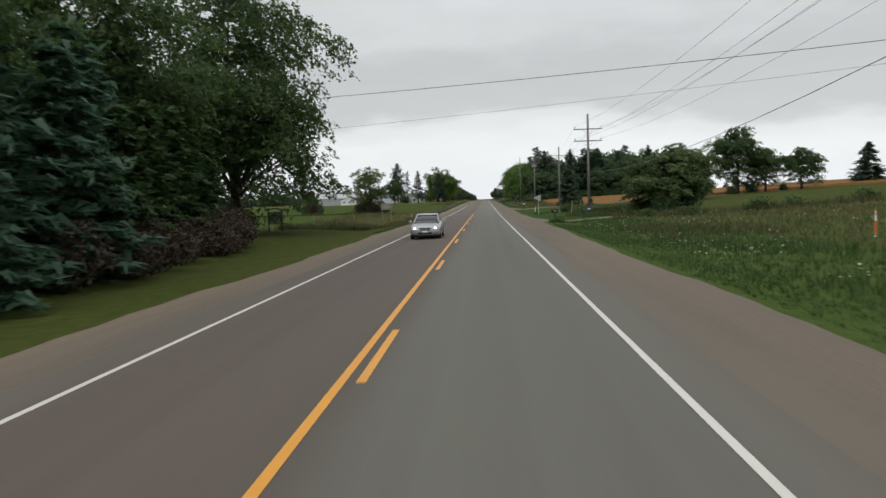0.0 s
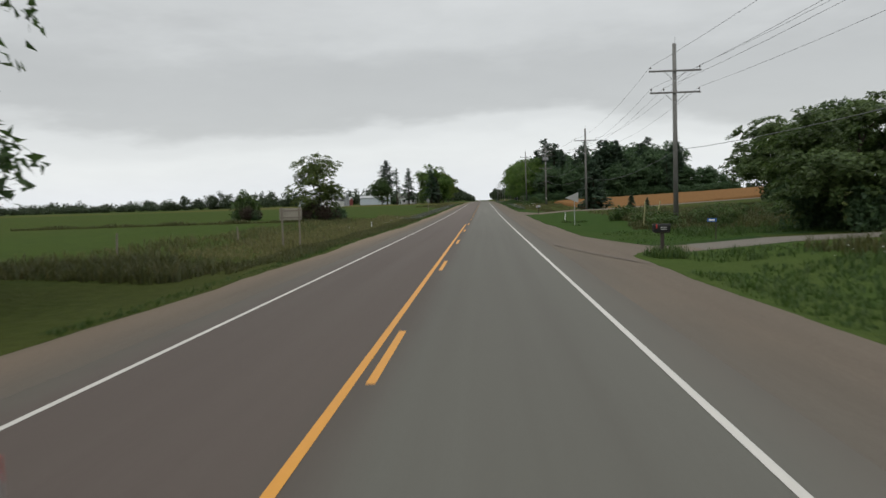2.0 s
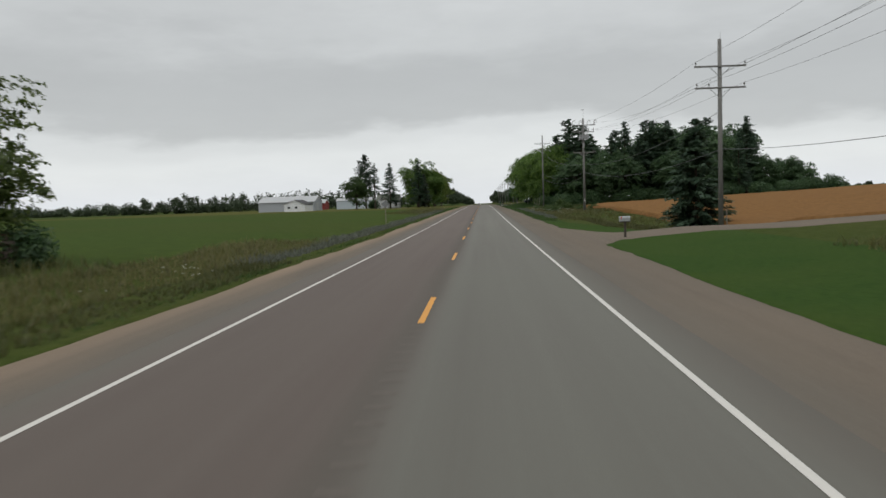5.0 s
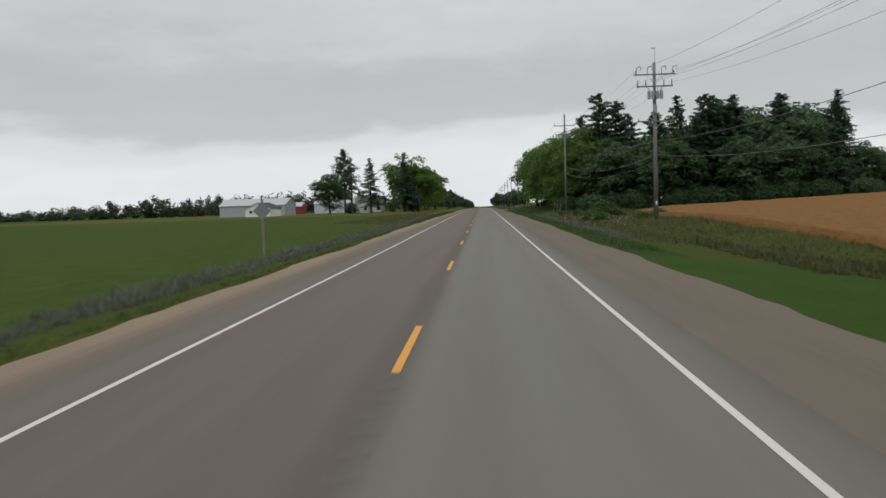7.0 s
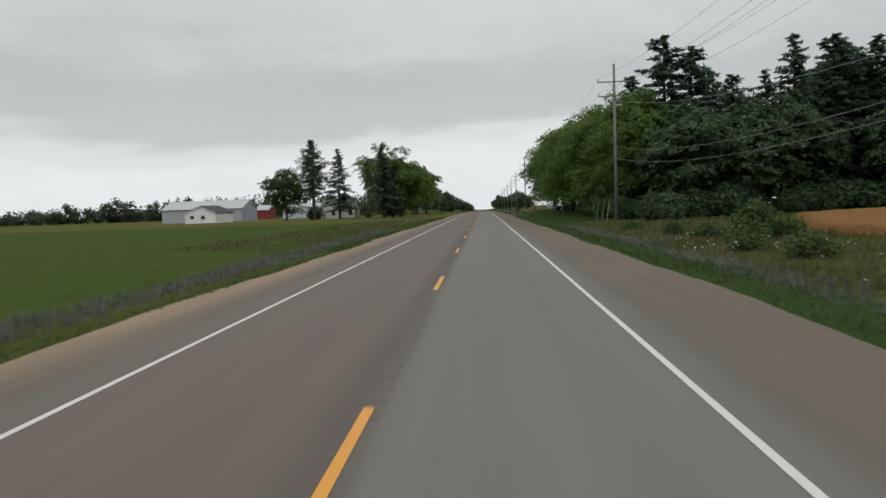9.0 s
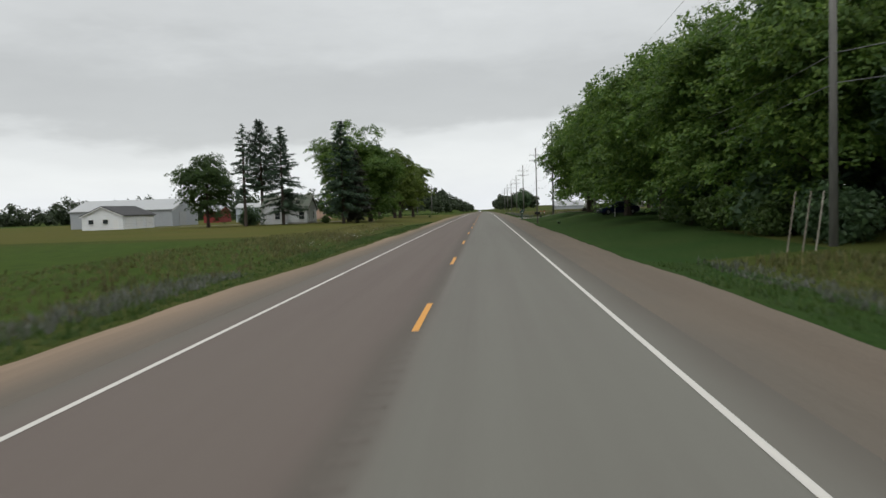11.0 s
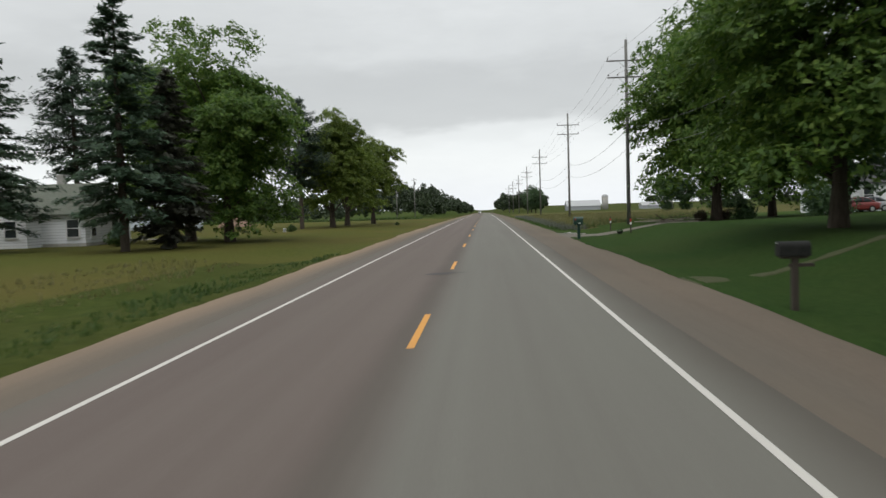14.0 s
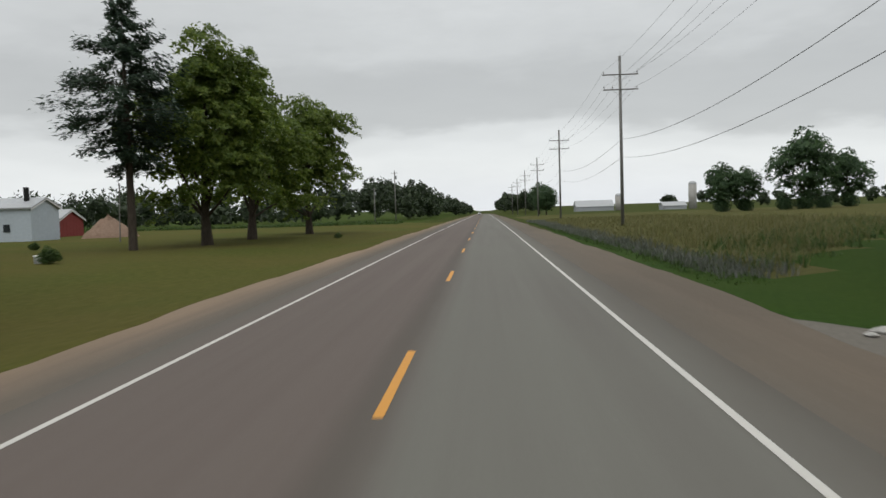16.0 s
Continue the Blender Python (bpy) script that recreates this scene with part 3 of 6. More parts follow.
def patch(name, cx, cy, rx, ry, mat, label, category, lift=0.006, seed=1, sides=26):
    """A flat ragged patch on the road or ground."""
    rs = np.random.RandomState(seed)
    a = np.linspace(0, 2 * math.pi, sides, endpoint=False)
    r = 1 + rs.normal(0, 0.10, sides)
    xs, ys = cx + rx * r * np.cos(a), cy + ry * r * np.sin(a)
    on_road = abs(cx) < 4.5
    zs = grade(ys) - 0.02 * np.abs(xs) if on_road else land(xs, ys)
    bm = bmesh.new()
    vs = [bm.verts.new((x, y, z + lift)) for x, y, z in zip(xs, ys, zs)]
    mid = bm.verts.new((cx, cy, (float(grade(cy)) - 0.02 * abs(cx) if on_road else at_ground(cx, cy)) + lift))
    for i in range(sides):
        bm.faces.new((mid, vs[i], vs[(i + 1) % sides]))
    return tagged(part(name, bm, mat), label, category, kind="structure")


def drive(name, pts, half, label, mat="drive", lift=0.035):
    """A gravel lane along points from the shoulder, following the ground; it flares where it meets the road."""
    pts = [Vector(p) for p in pts]
    fine = []
    for a, b, hw0, hw1 in zip(pts, pts[1:], half, half[1:]):
        n = max(3, int((b - a).length / 0.8))
        for i in range(n):
            t = i / n
            fine.append((a.lerp(b, t), hw1 + (hw0 - hw1) * (1 - t) ** 2))
    fine.append((pts[-1], half[-1]))
    cols = np.linspace(-1, 1, 13)
    V, F = [], []
    for i, (p, h) in enumerate(fine):
        for s in cols:
            x, y = p.x, p.y + h * s
            z = at_ground(x, y) + lift - (0.12 if abs(s) == 1 else 0) - (0.10 if i in (0, len(fine) - 1) else 0)
            V.append((x + 0.08 * math.sin(7 * y), y, z))
    k = len(cols)
    for i in range(len(fine) - 1):
        for j in range(k - 1):
            F.append((i * k + j, i * k + j + 1, (i + 1) * k + j + 1, (i + 1) * k + j))
    return tagged(big_mesh(name, V, F, M[mat]), label, "driveway", kind="structure")

# ---------------------------------------------------------------- plants
def cards(rs, P, size, aim, spread, long=1.6, along=None):
    """Leaf cards: pointed leaves at P, roughly facing aim, randomly turned, or lying along the given ways."""
    n = len(P)
    aim = aim / (np.linalg.norm(aim, axis=1, keepdims=True) + 1e-6)
    nrm = aim + rs.normal(0, spread, (n, 3))
    nrm /= np.linalg.norm(nrm, axis=1, keepdims=True) + 1e-6
    ref = rs.normal(0, 1, (n, 3)) if along is None else along
    u = np.cross(nrm, ref)
    u /= np.linalg.norm(u, axis=1, keepdims=True) + 1e-6
    v = np.cross(u, nrm)
    s = (size * rs.uniform(0.6, 1.35, n))[:, None]
    V = np.stack([P - v * s * long * 0.4 - u * s * 0.5, P - v * s * long * 0.4 + u * s * 0.5, P + v * s * long * 0.6], 1)
    F = np.arange(n * 3).reshape(n, 3)
    return V.reshape(-1, 3), F


def ball(rs, n):
    d = rs.normal(0, 1, (n, 3))
    d /= np.linalg.norm(d, axis=1, keepdims=True)
    return d


def limbs(rs, h, base, r, tips, crown_low, flare=1.35):
    """Tapered trunk with limbs that reach for the given tips."""
    bm = bmesh.new()
    p, steps = Vector((0, 0, -0.15)), 6
    trunk = [p]
    for i in range(1, steps + 1):
        trunk.append(Vector((rs.normal(0, 0.02 * h / steps * i), rs.normal(0, 0.02 * h / steps * i), h * 0.72 * i / steps)))
    for i in range(steps):
        a, b = 1 - i / steps, 1 - (i + 1) / steps
        rod(bm, trunk[i], trunk[i + 1], base * (0.25 + 0.75 * a) * (flare if i == 0 else 1), base * (0.25 + 0.75 * b), 9)
    for t in tips:
        t = Vector(t)
        s = trunk[min(steps, max(1, int(steps * (0.25 + 0.5 * rs.rand()) * 0.999) + 1))]
        if s.z > t.z:
            s = trunk[max(1, int(steps * min(0.95, crown_low / (h * 0.72))))]
        mid = s.lerp(t, 0.5) + Vector((rs.normal(0, 0.25), rs.normal(0, 0.25), 0.35))
        rod(bm, s, mid, base * 0.32, base * 0.2, 6)
        rod(bm, mid, t, base * 0.2, base * 0.06, 5)
    return bm


def broadleaf(name, seed, h, r, low, leaf, count, mat, bark="bark", lobes=34, base=None, squash=1.0, skirt=0.0):
    """A broad crown of leaf clumps on limbs, with an uneven edge and gaps. Built at the origin."""
    rs = np.random.RandomState(seed)
    tree = new(name)
    mid, half = (h + low) / 2, (h - low) / 2
    d = ball(rs, lobes)
    d[:, 2] = d[:, 2] * 0.95 + 0.05
    rad = rs.uniform(0.40, 0.86, lobes)[:, None]
    taper = np.where(d[:, 2:3] > 0, 1 - 0.25 * d[:, 2:3] ** 2, 1)
    C = d * rad * np.array([r, r * squash, half]) * np.concatenate([taper, taper, np.ones_like(taper)], 1) + [0, 0, mid]
    # boughs that hang low round the edge
    k = int(lobes * skirt)
    if k:
        a, q = rs.uniform(0, 2 * math.pi, k), rs.uniform(0.50, 0.80, k)
        C[:k] = np.stack([r * q * np.cos(a), r * squash * q * np.sin(a), low + (h - low) * rs.uniform(0.03, 0.34, k)], 1)
    lr = rs.uniform(0.17, 0.34, lobes) * min(r, half) * 1.15
    lr[:k] *= 0.72
    # every clump carries flat, drooping sprays of leaves with dark gaps between them
    k = lobes * 30
    home = np.arange(k) % lobes
    out = ball(rs, k)
    out[:, 2] = np.where(rs.rand(k) < 0.7, np.abs(out[:, 2]), out[:, 2])
    S = C[home] + out * (lr[home] * rs.uniform(0.35, 1.08, k) ** 0.6)[:, None] * [1.15, 1.15, 0.9]
    sr = lr[home] * rs.uniform(0.16, 0.36, k)
    away = S - [0, 0, mid]
    away[:, 2] = 0
    away /= np.linalg.norm(away, axis=1, keepdims=True) + 0.2
    w = rs.choice(k, count, p=sr ** 2 / (sr ** 2).sum())
    a, q = rs.uniform(0, 2 * math.pi, count), np.sqrt(rs.rand(count)) * rs.uniform(0.75, 1.2, count)
    flat = np.stack([np.cos(a) * q, np.sin(a) * q, np.zeros(count)], 1) * sr[w][:, None]
    sag = -0.5 * (flat * away[w]).sum(1) - 0.16 * q * q * sr[w]
    P = S[w] + flat
    P[:, 2] += sag + rs.normal(0, 0.24, count) * sr[w]
    q = away[w] * 0.45 + out[w] * 0.3
    V, F = cards(rs, P, leaf, q + [0, 0, 0.8], 0.5)
    base = base or max(0.12, h * 0.022)
    part("trunk", limbs(rs, h, base, r, C[rs.choice(lobes, min(lobes, 14), replace=False)], low), M[bark], tree)
    big_mesh("crown", V, F, M[mat], tree)
    return tree


def conifer(name, seed, h, r, low, mat, step=0.42, base=None, thin=1.0, top=0.15, card=0.34, power=0.85, ragged=0.25, inner=0.18, belly=False):
    """A spruce or pine: whorls of drooping boughs with needle sprays."""
    rs = np.random.RandomState(seed)
    tree = new(name)
    base = base or h * 0.016
    bm = bmesh.new()
    rod(bm, (0, 0, -0.15), (0, 0, h * 0.5), base * 1.15, base * 0.7, 9)
    rod(bm, (0, 0, h * 0.5), (0, 0, h * 0.98), base * 0.7, 0.02, 7)
    P, A, W = [], [], []
    zs = np.arange(low, h - 0.2, step)
    for z in zs:
        k = (z - low) / (h - low)
        L0 = r * ((1 - k) ** power) * (0.75 + 0.25 * min(1, k * 5)) + top * r * 0.4
        if belly:
            L0 = r * min(1.0, 0.12 + (1 - k) * 1.5) * min(1.0, 0.40 + 1.9 * k)
        for b in range(int(rs.randint(5, 9) * thin) + 1):
            a = rs.uniform(0, 2 * math.pi)
            L = L0 * rs.uniform(1 - 2 * ragged, 1 + ragged)
            zz = z + rs.uniform(-step, step) * 0.5
            sag = rs.uniform(0.12, 0.34)
            tip = Vector((math.cos(a) * L, math.sin(a) * L, zz - sag * L * (1 - k) + 0.25 * L * k))
            if L > 0.35 * r:
                rod(bm, (0, 0, zz), tip, max(0.012, base * 0.16 * (1 - k)), 0.008, 4)
            n = max(4, int(L / card * 5.5))
            t = rs.uniform(inner, 1.0, n) ** 0.8
            c = np.outer(t, np.array(tip) - [0, 0, zz]) + [0, 0, zz]
            c += rs.normal(0, 1, (n, 3)) * np.array([0.15, 0.15, 0.17 if belly else 0.08]) * (0.35 + 0.65 * L / r) * r * 0.35
            P.append(c)
            out = np.tile([0.25 * math.cos(a), 0.25 * math.sin(a), 1.0], (n, 1))
            A.append(out)
            # twigs fan out to both sides of the bough and hang a little
            fan = a + rs.choice([-1, 1], n) * rs.uniform(0.15, 1.0, n)
            W.append(np.stack([np.cos(fan), np.sin(fan), rs.normal(-0.30, 0.22, n)], 1))
    P, A = np.concatenate(P), np.concatenate(A)
    V, F = cards(rs, P, card, A, 0.35, 2.3, np.concatenate(W))
    part("trunk", bm, M["bark"], tree)
    big_mesh("crown", V, F, M[mat], tree)
    return tree


def shrub(name, seed, h, r, mat, leaf=0.16, count=1400, lobes=12):
    rs = np.random.RandomState(seed)
    ob = new(name)
    d = ball(rs, lobes)
    d[:, 2] = np.abs(d[:, 2])
    C = d * rs.uniform(0.2, 0.7, lobes)[:, None] * [r, r, h * 0.75] + [0, 0, h * 0.22]
    lr = rs.uniform(0.3, 0.5, lobes) * min(r, h)
    w = rs.choice(lobes, count)
    q = ball(rs, count)
    P = C[w] + q * (lr[w] * rs.uniform(0.4, 1, count) ** 0.5)[:, None]
    P[:, 2] = np.maximum(P[:, 2], 0.03)
    V, F = cards(rs, P, leaf, q + [0, 0, 0.6], 0.6)
    bm = bmesh.new()
    for c in C[:7]:
        rod(bm, (rs.normal(0, 0.08), rs.normal(0, 0.08), -0.05), c, 0.03, 0.01, 5)
    part("stems", bm, M["bark"], ob)
    big_mesh("foliage", V, F, M[mat], ob)
    return ob


def put(ob, x, y, size=1.0, turn=0.0, tall=1.0):
    ob.matrix_basis = pose(x, y, at_ground(x, y), 0, 0, turn) @ Matrix.Diagonal((size, size, size * tall, 1))
    return ob


def again(ob, x, y, size=1.0, turn=0.0, tall=1.0):
    """Another of the same kind, turned and scaled."""
    s = ob.scale.copy()
    ob.scale = (1, 1, 1)
    c = copy_thing(ob, pose(x, y, at_ground(x, y), 0, 0, turn) @ Matrix.Diagonal((size, size, size * tall, 1)))
    ob.scale = s
    return c


# ---------------------------------------------------------------- power line
def utility_pole(height, arms, transformer=False):
    """A wooden pole with cross arms, braces and insulators. Built at the origin, arms across the road."""
    ob = new("utility_pole")
    part("pole", rodded((0, 0, -0.3), (0, 0, height), 0.21 if transformer else 0.18, 0.13, 14), M["pole_wood"], ob, smooth=True)
    for z, half, pins in arms:
        arm = part("crossarm", boxed((0, -0.16, z), (2 * half, 0.10, 0.12), 0.012), M["pole_wood"], ob)
        for s in (-1, 1):
            part("brace", rodded((s * 0.75, -0.17, z - 0.04), (0, -0.13, z - 0.75), 0.022, None, 6), M["galv"], ob)
        for px in pins:
            bm = rodded((px, -0.16, z + 0.06), (px, -0.16, z + 0.20), 0.015, None, 6)
            rod(bm, (px, -0.16, z + 0.18), (px, -0.16, z + 0.24), 0.06, 0.07, 8)
            rod(bm, (px, -0.16, z + 0.24), (px, -0.16, z + 0.32), 0.05, 0.03, 8)
            part("insulator", bm, M["porcelain"], arm)
    rod_top = height + (1.4 if transformer else 0.5)
    part("lightning_rod", rodded((0.05, 0, height - 0.3), (0.05, 0, rod_top), 0.03 if transformer else 0.018, 0.012, 6), M["galv"], ob)
    part("ground_wire", rodded((0.16, -0.06, 0), (0.12, -0.05, height * 0.8), 0.012, None, 5), M["wire"], ob)
    if transformer:
        part("rod_bracket", boxed((-0.08, 0, rod_top - 0.1), (0.42, 0.05, 0.10), 0.01), M["galv"], ob)
        # switch hooks on the upper arm
        za, zb = arms[0][0], arms[1][0]
        for px in (-1.6, -0.62, 0.62, 1.6):
            hook = rodded((px, -0.16, za + 0.06), (px, -0.16, za + 0.62), 0.035, 0.03, 8)
            rod(hook, (px, -0.16, za + 0.60), (px + 0.34, -0.16, za + 0.74), 0.035, 0.03, 8)
            rod(hook, (px + 0.34, -0.16, za + 0.78), (px + 0.40, -0.16, za + 0.35), 0.025, 0.02, 8)
            part("switch_hook", hook, M["porcelain"], ob)
        for px in (-1.5, -0.8, 0.8, 1.5):
            part("cutout", rodded((px, -0.2, zb - 0.02), (px, -0.24, zb + 0.55), 0.05, 0.04, 8), M["porcelain"], ob)
        ring = part("cluster_mount", boxed((0, -0.1, zb - 0.75), (1.25, 0.5, 0.10), 0.01), M["galv"], ob)
        for px, py in ((-0.55, -0.35), (-0.2, -0.42), (0.2, -0.42), (0.55, -0.35)):
            can = rodded((px, py, zb - 1.15), (px, py, zb - 0.45), 0.15, None, 12)
            rod(can, (px, py, zb - 0.45), (px, py, zb - 0.15), 0.04, 0.03, 8)
            part("surge_arrester", can, M["transformer"], ob)
        part("meter_box", boxed((0.0, -0.24, zb - 2.0), (0.30, 0.22, 0.7), 0.02), M["transformer"], ob)
        low_arm = part("crossarm", boxed((0, -0.2, zb - 3.1), (3.2, 0.10, 0.12), 0.012), M["pole_wood"], ob)
        for s in (-1, 1):
            part("brace", rodded((s * 0.7, -0.21, zb - 3.14), (0, -0.17, zb - 3.75), 0.022, None, 6), M["galv"], ob)
            part("insulator", rodded((s * 1.5, -0.2, zb - 3.05), (s * 1.5, -0.2, zb - 2.8), 0.05, 0.03, 8), M["porcelain"], low_arm)
        part("tag", boxed((0.0, -0.19, 1.6), (0.14, 0.02, 0.35)), M["trim_white"], ob)
    return ob


def wire_run(name, pts, sag, radius, label, mat="wire"):
    """One cable hung from point to point."""
    cu = bpy.data.curves.new(name, "CURVE")
    cu.dimensions, cu.bevel_depth, cu.bevel_resolution = "3D", radius, 1
    sp = cu.splines.new("POLY")
    P = []
    for a, b in zip(pts, pts[1:]):
        a, b = Vector(a), Vector(b)
        n = 12
        for i in range(n):
            t = i / n
            p = a.lerp(b, t)
            p.z -= 4 * sag * t * (1 - t) * min(1.0, (b - a).length / 60)
            P.append(p)
    P.append(Vector(pts[-1]))
    sp.points.add(len(P) - 1)
    for q, p in zip(sp.points, P):
        q.co = (*p, 1)
    ob = new(name, cu)
    cu.materials.append(M[mat])
    return tagged(ob, label, "cable", "overhead cables")

# ---------------------------------------------------------------- trees, west side
def tree_label(ob, label, category="tree", group=""):
    return tagged(ob, label, category, group)


maple = put(broadleaf("maple_tree", 11, 12.0, 5.6, 1.2, 0.17, 34000, "leaf_dark", lobes=60, skirt=0.15), -44.0, 396.5, 0.98, 20)
tree_label(maple, "broad dark green maple tree on the mown lawn", group="roadside trees")
big_oak = put(broadleaf("big_oak_tree", 12, 18.5, 8.0, 1.5, 0.19, 64000, "leaf_dark", lobes=120, base=0.42, skirt=0.42), -18.6, 62.5, 1.10, 0, 1.10)
tree_label(big_oak, "tall dark broadleaf tree with low spreading limbs", group="grove trees")
oak = put(broadleaf("oak_tree", 17, 15.0, 6.2, 0.4, 0.34, 12500, "leaf_wood", lobes=60), 23.0, 303.0, 0.80, 10)
tree_label(oak, "dark broadleaf tree at the edge of the wood", group="woodland trees")
elm = put(broadleaf("field_tree", 13, 10.4, 4.3, 0.1, 0.16, 15000, "leaf_airy", lobes=38, base=0.2), -20.2, 148.0, 0.98, 0, 0.88)
tree_label(elm, "airy field tree with foliage down to its brownish base")
tall_maple = put(broadleaf("tall_maple_tree", 14, 16.6, 5.8, 1.0, 0.175, 62000, "leaf_maple", lobes=108, skirt=0.30), -18.9, 408.5, 1.0, 0, 1.02)
tree_label(tall_maple, "tall full green maple tree above the lawn", group="roadside trees")

spruce = put(conifer("spruce_tree", 21, 16.5, 4.0, 2.4, "needles", 0.42, thin=0.9, ragged=0.36, card=0.20), -21.5, 396.0, 1.0, 0)
tree_label(spruce, "tall dark spruce tree beside the white house", "conifer", "spruces")
thin_spruce = put(conifer("thin_spruce_tree", 22, 16.2, 3.0, 5.4, "needles", 0.62, thin=0.7, ragged=0.42, card=0.22), -36.8, 393.5, 1.0, 0)
tree_label(thin_spruce, "thin half-bare spruce tree with a bare lower trunk", "conifer", "spruces")
pine = put(conifer("pine_tree", 23, 17.0, 4.1, 5.7, "needles_pine", 0.42, thin=1.0, ragged=0.36, card=0.175, inner=0.3, belly=True), -22.8, 449.5, 1.0, 0)
tree_label(pine, "tall open pine tree with a bare trunk base", "conifer", "spruces")
blue_spruce = put(conifer("blue_spruce_tree", 24, 7.0, 2.7, 0.15, "needles_blue", 0.24, card=0.19), -11.6, 18.0, 1.0, 0)
tree_label(blue_spruce, "bluish spruce tree with boughs down to the grass", "conifer", "spruces")

again(tall_maple, -23.2, 411.5, 1.10, 70)
brown_spruce = put(conifer("brown_spruce_tree", 26, 11.5, 2.7, 0.8, "needles_dead", 0.34, card=0.25), -19.8, 399.5, 1.06, 0)
tree_label(brown_spruce, "half-dead brownish spruce tree among the maples", "conifer", "spruces")
row_maple = put(broadleaf("row_maple_tree", 18, 13.6, 5.2, 1.4, 0.17, 38000, "leaf_row", lobes=50, base=0.32, skirt=0.15), -20.0, 456.0, 1.16, 0, 1.06)
tree_label(row_maple, "yellowish green maple with an open crown on the lawn", group="roadside trees")
for x, y, s, a in ((-20.0, 467.5, 1.18, 140), (-18.0, 482.0, 1.12, 260)):
    again(row_maple, x, y, s, a)
again(spruce, -32.0, 398.5, 0.98, 80)
again(pine, -46.7, 438.0, 1.3, 200)
wood_pine = put(conifer("wood_pine_tree", 28, 17.5, 3.9, 2.2, "needles", 0.36, thin=0.95, ragged=0.36, power=0.62, card=0.22, inner=0.25, top=0.25), 22.6, 311.0, 1.2, 0)
tree_label(wood_pine, "tall dark pine tree crowded in the wood", "conifer", "woodland trees")

# the dark grove at the start
for x, y, s, a in ((-12.6, 25.5, 1.15, 60), (-15.0, 17.0, 1.5, 120), (-16.5, 26.0, 1.5, 200), (-12.2, 11.0, 1.1, 20), (-18.0, 37.5, 1.4, 310), (-19.5, 45.0, 1.9, 10), (-14.0, 22.0, 1.4, 75), (-16.2, 33.0, 1.5, 33)):
    again(blue_spruce, x, y, s, a)
cedar = put(conifer("cedar_tree", 27, 6.6, 1.7, 0.2, "needles_green", 0.2, card=0.17, ragged=0.18, power=0.7), -13.2, 33.5, 1.1, 0)
tree_label(cedar, "dense green cedar tree in the dark grove", "conifer", "cedars")
for x, y, s, a in ((-14.0, 38.5, 1.15, 10), (-14.8, 42.0, 1.2, 130), (-16.0, 47.5, 1.15, 200), (-17.4, 53.0, 1.05, 300), (-12.4, 29.5, 1.0, 80)):
    again(cedar, x, y, s, a)
for x, y, s, a in ((-21.5, 44.0, 1.0, 90), (-20.0, 24.0, 1.0, 270)):
    again(big_oak, x, y, s, a)

bush = put(shrub("bush", 31, 3.2, 2.0, "leaf_shrub", 0.16, 2800, 18), -35.0, 164.5, 1.35, 0, 1.35)
tree_label(bush, "dense green bush in the field margin", "bush", "bushes")
brown_bush = put(shrub("brown_bush", 32, 2.3, 1.9, "leaf_brown", 0.10, 3600, 22), -12.0, 38.0, 1.0, 0)
tree_label(brown_bush, "brownish thicket under the trees", "bush", "bushes")
for x, y, s, a in ((-11.6, 30.0, 1.1, 40), (-13.0, 44.0, 1.1, 90), (-11.6, 23.5, 1.1, 140), (-15.0, 49.0, 1.2, 200), (-17.0, 53.0, 1.2, 20), (-17.4, 56.5, 1.0, 300), (-17.6, 60.0, 1.1, 140), (-18.6, 58.0, 1.25, 200), (-16.9, 57.0, 1.0, 260), (-12.0, 34.0, 1.0, 70), (-14.0, 46.5, 1.1, 15), (-16.0, 51.0, 1.0, 215), (-12.4, 41.0, 1.0, 260), (-11.6, 27.0, 1.0, 310), (-19.0, 146.5, 1.1, 40), (-21.0, 147.0, 1.2, 100), (-34.0, 163.0, 1.1, 30)):
    again(brown_bush, x, y, s, a)

# ---------------------------------------------------------------- trees, east side
willow = put(broadleaf("willow_tree", 15, 7.6, 4.8, -0.4, 0.13, 42000, "leaf_willow", lobes=40), 21.3, 88.5, 1.13, 0, 0.87)
tree_label(willow, "pale green willow with foliage down to the ground")
again(willow, 37.0, 142.0, 1.45, 200, 0.96)
for x, y, s, a, tall in ((55.2, 169.5, 1.16, 10, 1.0), (60.8, 169.0, 0.86, 120, 0.88), (68.6, 170.0, 0.88, 250, 0.82)):
    again(maple, x, y, s, a, tall)
yard_spruce = put(conifer("yard_spruce_tree", 25, 9.6, 3.1, 0.1, "needles", 0.25, thin=1.1, card=0.22), 22.4, 196.5, 1.13, 0)
tree_label(yard_spruce, "wide dark spruce tree on the lawn edge", "conifer", "spruces")
again(yard_spruce, 92.0, 190.0, 1.45, 40, 0.69)
again(yard_spruce, 17.7, 133.0, 0.24, 30, 1.05)
again(yard_spruce, 19.6, 134.0, 0.18, 80, 1.1)

